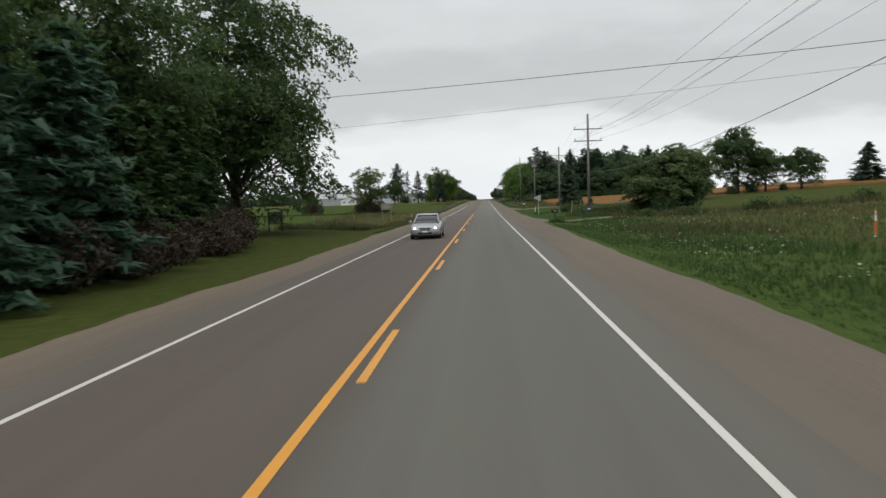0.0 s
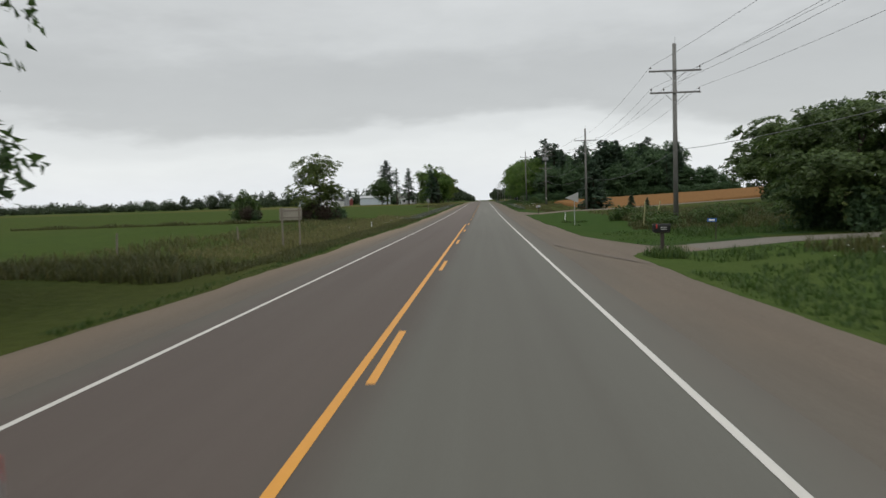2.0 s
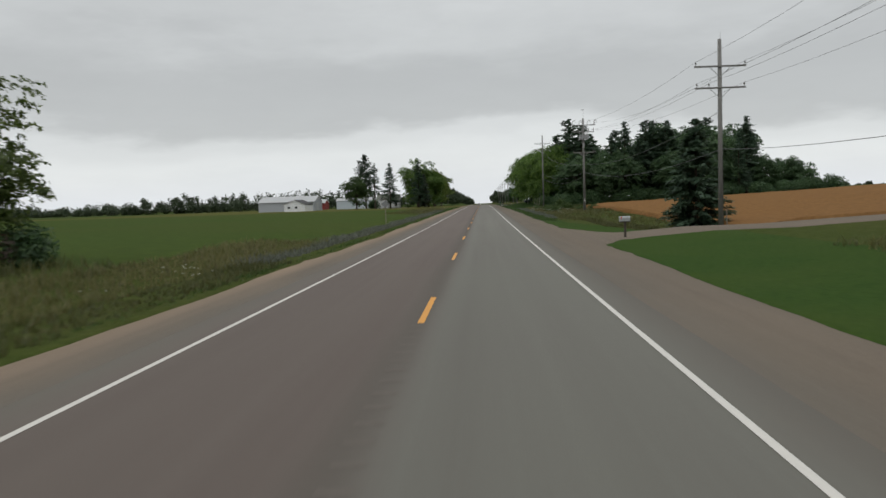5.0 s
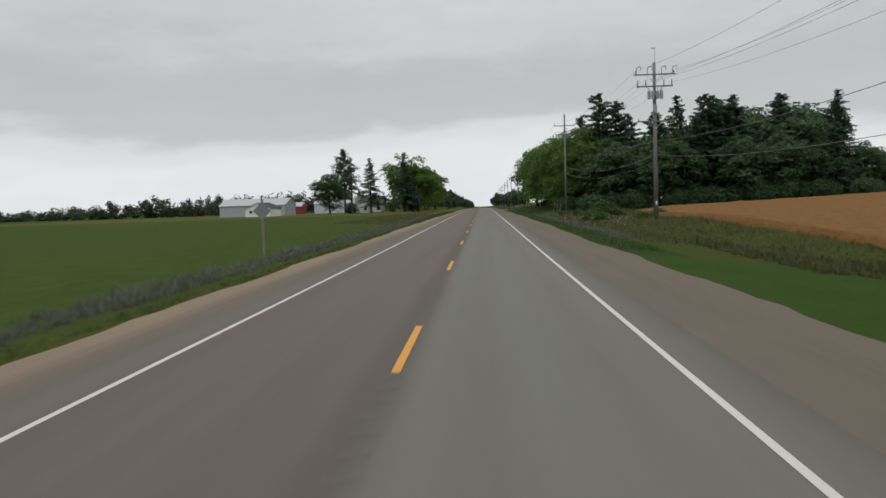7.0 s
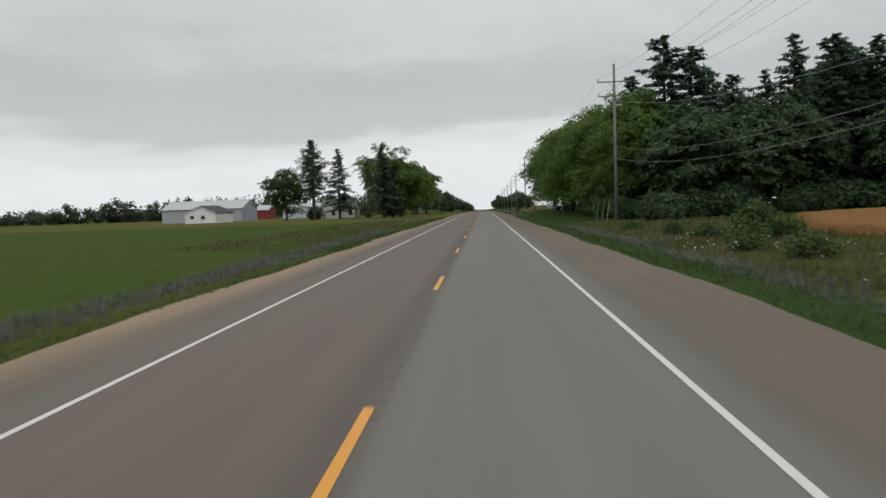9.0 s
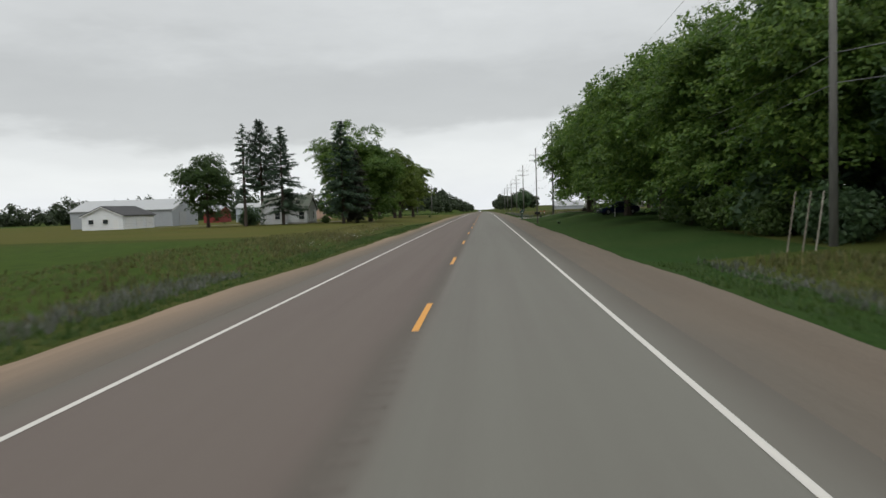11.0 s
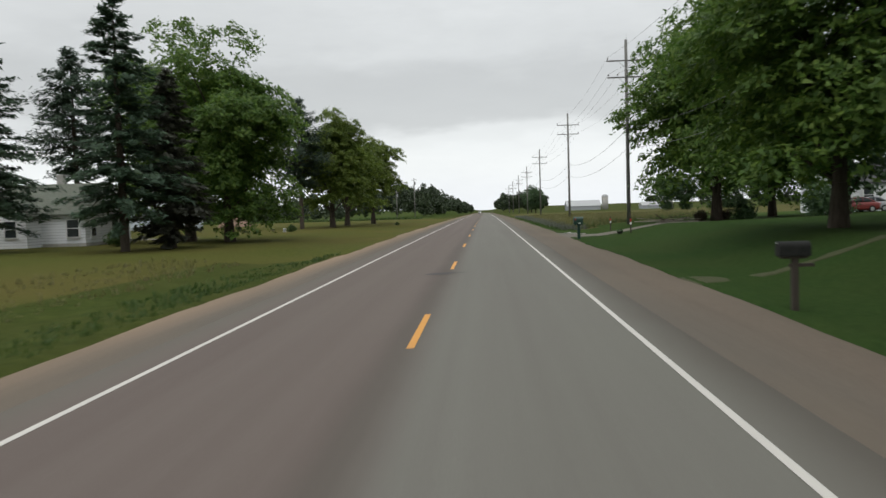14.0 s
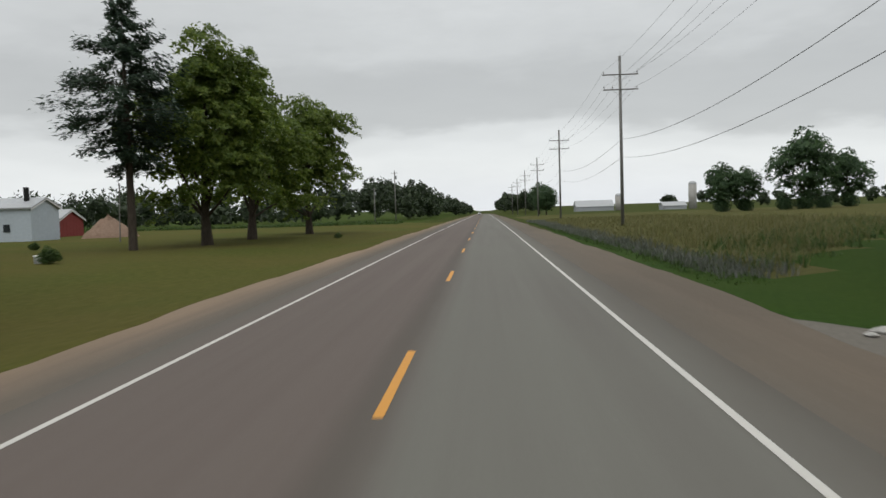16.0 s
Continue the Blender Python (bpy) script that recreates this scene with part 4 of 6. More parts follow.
# woodland behind the power line
shade_maple = put(broadleaf("shade_maple_tree", 16, 16.0, 6.6, 1.5, 0.192, 56000, "leaf_maple", lobes=116, skirt=0.20), 16.6, 338.0, 0.97, 0)
tree_label(shade_maple, "wide green shade maple with low hanging branches", group="shade trees")
rs = np.random.RandomState(50)
for i in range(15):
    x, y = 22 + 50 * rs.rand(), 308 + 30 * rs.rand()
    if 27.5 < x < 36.5:
        x, y = x, y + 25.0
    if i % 4:
        again(oak, x, y, rs.uniform(1.0, 1.25), 360 * rs.rand())
    else:
        again(wood_pine, x, y, rs.uniform(0.95, 1.15), 360 * rs.rand())
for x, y, s, a in ((25.4, 310.0, 1.10, 200), (28.2, 313.0, 0.98, 100), (20.4, 318.0, 1.0, 50), (40.5, 308.0, 1.10, 320), (43.0, 311.0, 1.1, 70), (45.5, 309.0, 1.08, 260), (54.0, 309.0, 1.0, 20)):
    again(wood_pine, x, y, s, a)
for x, y, s, a in ((35.0, 305.0, 1.14, 50), (31.6, 304.0, 0.92, 160), (38.4, 306.0, 0.9, 10), (66.5, 315.0, 1.15, 10), (61.0, 304.0, 0.8, 70)):
    again(spruce, x, y, s, a)
for x, y, s, a in ((29.0, 301.0, 0.78, 100), (34.0, 303.0, 0.82, 190), (45.0, 301.0, 0.72, 240), (51.5, 303.0, 0.74, 20), (58.0, 306.0, 0.72, 140), (70.0, 312.0, 0.6, 200), (78.0, 316.0, 0.55, 260)):
    again(oak, x, y, s, a)
for x, y, s, a in ((16.2, 352.6, 0.94, 280), (16.0, 381.5, 0.98, 70), (21.4, 417.5, 1.22, 60), (17.6, 324.0, 0.95, 40), (19.2, 311.0, 0.95, 200), (17.8, 362.5, 0.98, 150), (28.5, 424.0, 1.0, 220)):
    again(shade_maple, x, y, s, a)
for x, y, s, a in ((25.0, 335.0, 1.1, 10), (26.0, 350.0, 1.1, 110), (27.0, 390.0, 0.95, 210), (27.5, 371.0, 0.9, 75), (31.0, 414.0, 0.8, 300)):
    again(oak, x, y, s, a)
for x, y, s, a in ((15.1, 258.5, 0.8, 0), (16.0, 311.0, 0.85, 10), (15.6, 318.0, 1.0, 70), (15.4, 325.0, 0.95, 190), (15.8, 331.0, 0.8, 260), (13.2, 268.0, 0.4, 20)):
    again(bush, x, y, s, a)
under = put(shrub("undergrowth", 33, 3.0, 2.6, "leaf_wood", 0.21, 2000, 20), 19.0, 299.5, 1.0, 0)
tree_label(under, "dark undergrowth at the edge of the wood", "bush", "undergrowth")
for i in range(22):
    again(under, 20 + 2.9 * i + rs.uniform(-0.6, 0.6), 298.5 + 0.16 * i + rs.uniform(-1.5, 2.5), rs.uniform(0.8, 1.3), 360 * rs.rand())
for x, y, s in ((16.8, 305.0, 0.9), (17.5, 313.0, 1.4), (18.0, 326.0, 1.6), (19.5, 333.0, 1.3), (19.5, 345.0, 1.5), (22.0, 346.0, 1.6), (21.5, 340.0, 1.6), (23.5, 417.0, 0.6), (25.5, 405.0, 0.8), (60.0, 316.0, 1.5), (66.0, 319.0, 1.5), (72.0, 321.0, 1.5), (78.0, 322.0, 1.4), (85.0, 324.0, 1.4)):
    again(under, x, y, s, 50 * s * 7)
for x, y, s in ((-20.0, 147.0, 0.8), (-22.0, 149.0, 0.75), (-17.8, 148.5, 0.65), (-33.5, 163.5, 0.6), (-36.5, 165.0, 0.6), (-38.6, 402.6, 1.15), (21.0, 85.5, 0.8), (24.5, 90.5, 0.9), (19.5, 89.5, 0.7), (36.0, 139.5, 1.1), (39.0, 141.0, 1.0), (53.5, 168.5, 0.6), (57.5, 168.0, 0.7), (64.5, 169.5, 0.5), (66.0, 560.0, 1.1), (62.5, 561.0, 0.9), (51.0, 565.0, 0.9), (56.8, 568.0, 0.9), (78.0, 567.0, 1.0), (70.0, 560.5, 0.9)):
    again(under, x, y, s, 50 * s * 7)

weed_clump = put(shrub("weed_clump", 34, 1.25, 1.5, "leaf_shrub", 0.11, 1400, 16), 14.0, 101.5, 1.0, 0)
tree_label(weed_clump, "dark green clump of tall weeds and brush", "brush", "brush clumps")
for i in range(30):
    again(weed_clump, 13.8 + 17 * rs.rand() ** 1.2, 99.0 + 28 * rs.rand(), rs.uniform(0.6, 1.15), 360 * rs.rand(), rs.uniform(0.7, 1.1))
for x, y, s in ((27.0, 74.0, 1.1), (30.5, 75.5, 0.9), (38.0, 77.0, 1.1), (20.5, 73.5, 0.9), (16.5, 74.0, 0.8), (13.0, 247.0, 0.8), (12.5, 252.0, 0.7), (14.2, 257.0, 0.9), (16.6, 259.5, 1.0), (12.4, 278.0, 0.7), (13.6, 262.0, 0.8), (17.0, 246.0, 0.7), (20.0, 252.0, 0.8)):
    again(weed_clump, x, y, s, 70 * y)

# trees beyond, east side
for x, y, s, a in ((66.0, 561.0, 1.08, 0), (51.0, 566.0, 0.68, 90), (56.8, 569.0, 0.62, 20), (78.0, 568.0, 0.8, 150), (20.0, 640.0, 0.6, 30), (22.0, 700.0, 0.8, 70)):
    again(oak, x, y, s, a)


def far_wood(name, seed, rows, leaf, label, mat="leaf_far", per=420):
    """A distant belt of trees, too far off to count: clumps of leaves on short stems."""
    rs = np.random.RandomState(seed)
    P, A = [], []
    for x, y, h, r in rows:
        lob = 9
        d = ball(rs, lob)
        C = d * rs.uniform(0.3, 0.8, lob)[:, None] * [r, r, h * 0.42] + [0, 0, h * 0.55]
        lr = rs.uniform(0.3, 0.5, lob) * r
        w = rs.choice(lob, per)
        q = ball(rs, per)
        p = C[w] + q * (lr[w] * rs.uniform(0.5, 1, per))[:, None]
        p[:, 2] = np.maximum(p[:, 2], 0.2)
        P.append(p + [x, y, at_ground(x, y)])
        A.append(q + [0, 0, 0.5])
    V, F = cards(rs, np.concatenate(P), leaf, np.concatenate(A), 0.5)
    return tagged(big_mesh(name, V, F, M[mat]), label, "woods", kind="stuff")


rs = np.random.RandomState(60)
rows = [(22 + 4.2 * i + 3 * rs.rand(), 343 + 10 * rs.rand(), 9 + 3 * rs.rand(), 4.5 + rs.rand()) for i in range(13)]
rows += [(23 + 3.1 * i + 2 * rs.rand(), 318 + 6 * rs.rand(), 6 + 3 * rs.rand(), 3.2 + rs.rand()) for i in range(20)]
rows += [(22.5 + 2.2 * i + rs.rand(), 330 + 8 * rs.rand(), 7 + 2 * rs.rand(), 3.5) for i in range(14)]
far_wood("wood_interior", 65, rows, 0.42, "dark crowded trees deep in the wood", "leaf_wood", 900)
rows = [(-18 - 24 * rs.rand(), y + 6 * rs.rand(), 9 + 5 * rs.rand(), 3.5 + 2 * rs.rand()) for y in np.arange(600, 1150, 5)]
rows += [(-42 + 24 * rs.rand(), 615 + 30 * rs.rand(), 11 + 4 * rs.rand(), 4.5) for _ in range(14)]
rows += [(-16 - 3 * rs.rand(), y, 5 + 2 * rs.rand(), 3) for y in (585, 600, 640, 655, 690)]
rows += [(-11.5 - 3 * rs.rand(), y + 8 * rs.rand(), 6 + 3 * rs.rand(), 3.2) for y in range(760, 1100, 14)]
far_wood("distant_wood_west", 61, rows, 0.62, "dark belt of distant trees beside the road", per=520)
rows = [(15 + 26 * rs.rand(), y + 6 * rs.rand(), 11 + 5 * rs.rand(), 3.5 + 2 * rs.rand()) for y in np.arange(820, 1300, 7)]
far_wood("distant_wood_east", 62, rows, 1.2, "dark belt of distant trees beside the road")
rows = [(-105 - 4.4 * i + 5 * rs.rand(), 600 + 2 * i + 30 * rs.rand(), 6 + 6 * rs.rand() ** 2, 6 + 3 * rs.rand()) for i in range(0, 125)]
rows += [(-330 - 9 * i - 9 * rs.rand(), 520 + 4 * i + 30 * rs.rand(), 6 + 5 * rs.rand(), 6) for i in range(84) if i % 11 < 9]
rows += [(-68 - 7 * i, 640 + 20 * rs.rand(), 12 + 5 * rs.rand(), 6) for i in range(24)]
rows += [(-36 - 4.5 * i, 590 + 20 * rs.rand(), 6 + 4 * rs.rand(), 4.5 + rs.rand()) for i in range(20)]
rows += [(-60 - 5.5 * i + 3 * rs.rand(), 640 + 0.9 * i + 12 * rs.rand(), 3.5 + 2.5 * rs.rand(), 5 + 2 * rs.rand()) for i in range(150)]
far_wood("distant_hedge_west", 63, rows, 0.95, "low belt of trees at the far end of the fields", per=200)
rows = [(120 + 14 * i + 6 * rs.rand(), 900 + 30 * rs.rand(), 9 + 5 * rs.rand(), 6) for i in range(24)]
far_wood("distant_hedge_east", 64, rows, 1.5, "low belt of trees behind the far farm", per=300)

# ---------------------------------------------------------------- poles and cables
ARMS = [(-1.9, 1.8, (-1.7, 1.7)), (-3.4, 1.75, (-1.65, -0.8, 1.65))]
SWITCH_ARMS = [(-1.05, 1.85, (-1.7, 1.7)), (-2.1, 1.6, (-1.5, -0.8, 1.5))]
POLES = [(15.8, 22.0, 13.2), (15.0, 102.0, 12.7), (18.1, 174.0, 13.2), (16.8, 238.7, 14.1), (15.5, 303.0, 16.6), (15.5, 372.0, 15.6), (14.45, 421.0, 16.8), (15.2, 478.5, 17.2),
         (14.8, 540.0, 16.0), (15.2, 606.0, 15.5), (15.2, 670.0, 15.5), (15.2, 735.0, 15.5), (15.2, 800.0, 15.5)]
attach = []
for x, y, h in POLES:
    arms = [(h + z, half, pins) for z, half, pins in (SWITCH_ARMS if y == 238.7 else ARMS)]
    z0 = at_ground(x, y)
    ob = utility_pole(h, arms, transformer=(y == 238.7))
    ob.matrix_basis = pose(x, y, z0, 0, 0, 0)
    tagged(ob, "weathered wooden utility pole with two cross arms" + (" and switch gear" if y == 238.7 else ""), "utility pole", "utility poles")
    low = [np.interp(y, at, z) for at, z in (([22, 102, 174, 238, 303, 372, 421], [7.3, 5.3, 5.5, 5.9, 7.8, 8.2, 8.8]), ([238, 303, 372, 421], [5.3, 6.6, 6.8, 7.0]), ([174, 238, 303, 372, 421], [8.2, 7.1, 12.7, 12.4, 12.4]))]
    attach.append([(x + px, y - 0.16, z0 + z + 0.33) for z, half, pins in arms for px in pins] + [(x, y - 0.2, z0 + float(z)) for z in low])
for k in range(5):
    wire_run("power_cable", [(a[k][0], a[k][1] - 0, a[k][2]) for a in attach], 1.0, 0.008, "thin dark power cable on the pole line")
for k, first, last in ((5, 0, 13), (6, 3, 13), (7, 2, 6)):
    wire_run("telephone_cable", [a[k] for a in attach[first:last]], 1.2, 0.017, "thick grey telephone cable on the pole line", "cable_grey")
wire_run("power_cable", [(34.0, 29.0, 9.6), (19.8, 35.4, 9.5), (-7.2, 47.6, 9.5), (-24.0, 55.2, 9.6)], 0.2, 0.016, "dark cable crossing over the highway")
wire_run("power_cable", [(34.0, 29.0, 9.0), (19.8, 35.4, 8.5), (-7.2, 47.6, 7.6), (-24.0, 55.2, 7.4)], 0.2, 0.007, "dark cable crossing over the highway")

# ---------------------------------------------------------------- buildings
def gable_hall(name, x0, x1, y0, y1, eave, peak, axis, wall, roof, label, category, group="", over=0.35, boards=0.0):
    """A gabled building: four walls, two roof slopes with thickness, gable boards. axis: the ridge's direction."""
    cx, cy = (x0 + x1) / 2, (y0 + y1) / 2
    ob = thing(name, cx, cy, label, category, group)
    w, d = x1 - x0, y1 - y0
    turn = Matrix() if axis == "y" else Matrix.Rotation(math.pi / 2, 4, "Z")
    if axis == "x":
        w, d = d, w
    half = w / 2
    bm = prism(bmesh.new(), [(-half, -0.4), (half, -0.4), (half, eave), (0, peak), (-half, eave)], d, turn)
    # boarded walls get the painted lap shade, which shows between the boards
    part("wall", bm, M["siding_lap_shade" if boards else wall], ob)
    slope = (peak - eave) / half
    for s in (-1, 1):
        out = half + over
        lo = eave - slope * over
        pts = [(0, peak + 0.04), (s * out, lo + 0.04), (s * out, lo + 0.20), (0, peak + 0.20)]
        part("roof", prism(bmesh.new(), pts, d + 2 * over, turn), M[roof], ob)
    for e in (-1, 1):
        fb = bmesh.new()
        for s in (-1, 1):
            out = half + over
            lo = eave - slope * over
            prism(fb, [(0, peak + 0.03), (s * out, lo + 0.03), (s * out, lo - 0.13), (0, peak - 0.13)], 0.04, turn @ Matrix.Translation((0, e * (d / 2 + over - 0.03), 0)))
        part("gable_board", fb, M["trim_white"], ob)
    if boards:
        sb = bmesh.new()
        z = 0.05
        while z < eave - 0.05:
            for e in (-1, 1):
                box(sb, (e * (half + 0.012), 0, z + boards / 2), (0.024, d, boards * 0.86), 0, turn)
                box(sb, (0, e * (d / 2 + 0.012), z + boards / 2), (w, 0.024, boards * 0.86), 0, turn)
            z += boards
        while z < peak - 0.3:
            hw = half * (peak - z - boards) / (peak - eave)
            for e in (-1, 1):
                box(sb, (0, e * (d / 2 + 0.012), z + boards / 2), (2 * max(hw, 0.1), 0.024, boards * 0.86), 0, turn)
            z += boards
        part("siding", sb, M[wall], ob, "lapped white siding boards")
    return ob


def window(ob, m, w, h, sash=True):
    """A window in a wall: frame, two panes and a sill. m: its pose in the building, facing -y."""
    fr = bmesh.new()
    t = 0.09
    box(fr, (-w / 2 - t / 2, -0.04, 0), (t, 0.09, h + 2 * t), 0, m)
    box(fr, (w / 2 + t / 2, -0.04, 0), (t, 0.09, h + 2 * t), 0, m)
    box(fr, (0, -0.04, h / 2 + t / 2), (w, 0.09, t), 0, m)
    if sash:
        box(fr, (0, -0.04, 0), (w, 0.07, 0.05), 0, m)
    win = part("window", fr, M["trim_white"], ob)
    part("sill", box(bmesh.new(), (0, -0.06, -h / 2 - t / 2), (w + 0.28, 0.14, 0.07), 0, m), M["trim_white"], win)
    for s in ((-1, 1) if sash else (0,)):
        hh = h / 2 - 0.03 if sash else h
        part("pane", box(bmesh.new(), (0, -0.025, s * (h / 4)), (w, 0.02, hh), 0, m), M["glass"], win)
    return win


def facing(x, y, z, turn):
    return pose(x, y, z, 0, 0, turn)


def white_house():
    """A main body with its ridge across the road's line, and a small front gable."""
    ob = gable_hall("house", -38.2, -30.1, 407.6, 415.4, 2.6, 4.9, "x", "white_siding", "shingle_green", "small white sided house with a greenish shingle roof", "house", boards=0.22)
    # front gable, which stands out to the south
    move = Matrix.Translation((-1.7, -4.6, 0))
    part("wing", prism(bmesh.new(), [(-2.2, -0.4), (2.2, -0.4), (2.2, 2.55), (0, 4.2), (-2.2, 2.55)], 2.6, move), M["siding_lap_shade"], ob)
    for e in (-1, 1):
        rf = prism(bmesh.new(), [(0, 4.24), (e * 2.55, 2.33), (e * 2.55, 2.48), (0, 4.40)], 5.4, Matrix.Translation((-1.7, -3.5, 0)))
        part("wing_roof", rf, M["shingle_green"], ob)
        part("gable_board", prism(bmesh.new(), [(0, 4.24), (e * 2.55, 2.33), (e * 2.55, 2.17), (0, 4.08)], 0.04, Matrix.Translation((-1.7, -6.19, 0))), M["trim_white"], ob)
    sb = bmesh.new()
    z = 0.05
    while z < 3.9:
        hw = 2.2 if z < 2.4 else 2.2 * (4.2 - z - 0.22) / 1.65
        if hw > 0.15:
            box(sb, (-1.7, -5.912, z + 0.11), (2 * hw, 0.024, 0.19))
        if z < 2.4:
            for e in (-1, 1):
                box(sb, (-1.7 + e * 2.212, -4.9, z + 0.11), (0.024, 2.0, 0.19))
        z += 0.22
    part("siding", sb, M["white_siding"], ob, "lapped white siding boards")
    window(ob, facing(-0.7, -5.93, 1.5, 0), 0.9, 1.25)
    window(ob, facing(3.1, -3.93, 1.45, 0), 0.95, 1.35)
    window(ob, facing(4.09, -2.7, 1.45, 90), 0.8, 1.35)
    window(ob, facing(4.09, 0.9, 1.45, 90), 1.2, 1.35)
    ch = bmesh.new()
    box(ch, (-0.4, 1.2, 4.9), (0.6, 0.6, 1.9), 0.01)
    box(ch, (-0.4, 1.2, 5.88), (0.72, 0.72, 0.12), 0.01)
    part("chimney", ch, M["concrete"], ob)
    part("foundation", boxed((0, 0, 0.0), (8.2, 7.9, 0.5)), M["concrete"], ob)
    return ob


white_house()


def garage():
    ob = gable_hall("garage", -75.0, -67.0, 415.0, 429.0, 2.7, 4.4, "y", "white_siding", "shingle", "long white garage with a dark shingle roof", "garage", boards=0.25)
    for x in (-2.2, 0.6):
        window(ob, facing(x, -7.03, 1.6, 0), 1.0, 0.8, False)
    part("door", boxed((2.6, -7.05, 1.0), (0.95, 0.05, 2.05), 0.01), M["trim_white"], ob)
    for y in (-4.5, 0.0, 4.5):
        d = part("garage_door", boxed((4.05, y, 1.12), (0.06, 3.0, 2.25), 0.01), M["trim_white"], ob)
        ln = bmesh.new()
        for z in (0.55, 1.1, 1.65):
            box(ln, (4.085, y, z), (0.01, 2.96, 0.03))
        part("seam", ln, M["galv"], d)
    return ob


garage()


def pole_barn(x0, x1, y0, y1, eave, peak, axis, wall, roof, label, name="barn", ribbed=True):
    ob = gable_hall(name, x0, x1, y0, y1, eave, peak, axis, wall, roof, label, "barn", "farm buildings", 0.3)
    if not ribbed:
        return ob
    w, d = x1 - x0, y1 - y0
    ribs = bmesh.new()
    for k in range(int(w / 0.9)):
        box(ribs, (-w / 2 + 0.45 + k * 0.9, -d / 2 - 0.003, eave / 2 - 0.1), (0.05, 0.024, eave))
    for k in range(int(d / 0.9)):
        box(ribs, (w / 2 + 0.012, -d / 2 + 0.45 + k * 0.9, eave / 2 - 0.1), (0.024, 0.05, eave))
    part("cladding_rib", ribs, M[wall], ob)
    return ob


barn = pole_barn(-94.0, -70.0, 446.0, 462.0, 3.9, 6.3, "x", "barn_white", "metal_roof", "long grey-white metal barn with a pale roof")
part("sliding_door", boxed((12.06, -2.0, 1.7), (0.08, 4.2, 3.4), 0.02), M["metal_roof"], barn)
pole_barn(-79.5, -75.0, 492.0, 503.0, 3.2, 4.8, "x", "red_barn", "metal_roof", "small red barn with a pale roof")
shed = pole_barn(-68.0, -51.6, 486.0, 492.0, 3.9, 5.0, "x", "shed_blue", "metal_roof", "pale bluish metal machine shed with a low roof", "machine_shed", False)
part("window", boxed((5.2, -3.04, 1.6), (0.8, 0.05, 0.9), 0.01), M["glass"], shed)
part("chimney", rodded((6.6, -1.0, 4.2), (6.6, -1.0, 6.4), 0.32, None, 10), M["black"], shed, "dark metal flue")
pole_barn(-68.0, -59.6, 506.0, 513.0, 2.4, 3.8, "x", "red_barn", "metal_roof", "low red shed with a grey roof", "red_shed")
pole_barn(53.0, 74.0, 846.0, 860.0, 2.6, 6.0, "x", "barn_white", "metal_roof", "long white barn across the far field")
pole_barn(87.0, 98.0, 780.0, 790.0, 1.8, 3.6, "x", "barn_white", "metal_roof", "white barn beside the silo")
far_house = pole_barn(37.0, 50.0, 430.0, 439.0, 2.9, 5.0, "x", "white_siding", "shingle", "white house behind the shade trees", "far_house")
for x in (-3.5, 0.5, 3.5):
    window(far_house, facing(x, -5.04, 1.7, 0), 1.0, 1.3)


def silo(x, y, h, r, label):
    ob = thing("silo", x, y, label, "silo", "farm buildings")
    part("shaft", rodded((0, 0, -0.5), (0, 0, h), r, None, 26), M["concrete"], ob, smooth=True)
    hoops = bmesh.new()
    for z in np.arange(0.8, h, 1.1):
        rod(hoops, (0, 0, z), (0, 0, z + 0.06), r + 0.03, None, 26)
    part("hoop", hoops, M["galv"], ob)
    bm = bmesh.new()
    bmesh.ops.create_uvsphere(bm, u_segments=26, v_segments=10, radius=r + 0.05, matrix=Matrix.Translation((0, 0, h)) @ Matrix.Diagonal((1, 1, 0.7, 1)))
    part("dome", bm, M["metal_roof"], ob, "pale metal dome", smooth=True)
    return ob


silo(106.0, 800.0, 12.5, 2.0, "tall grey concrete silo with a pale dome")
silo(75.5, 838.0, 8.0, 2.0, "short grey silo beside the long barn")


def dirt_heap():
    rs = np.random.RandomState(8)
    n, k = 9, 26
    V, F = [], []
    for i in range(n):
        t = i / (n - 1)
        for j in range(k):
            a = 2 * math.pi * j / k
            r = 3.2 * t * (1 + 0.14 * math.sin(3 * a + 1) + 0.08 * math.sin(5 * a)) + 0.05
            V.append((r * math.cos(a), r * math.sin(a), 2.7 * (1 - t) ** 0.9 * (1 + 0.05 * rs.normal()) - (0.2 if i == n - 1 else 0)))
    for i in range(n - 1):
        for j in range(k):
            F.append((i * k + j, i * k + (j + 1) % k, (i + 1) * k + (j + 1) % k, (i + 1) * k + j))
    F.append((0, 6, 12, 18))
    ob = big_mesh("dirt_mound", V, F, M["dirt"], smooth=True)
    ob.matrix_basis = pose(-46.4, 494.0, at_ground(-46.4, 494.0))
    return tagged(ob, "tan mound of dirt behind the lawn", "dirt mound")


dirt_heap()

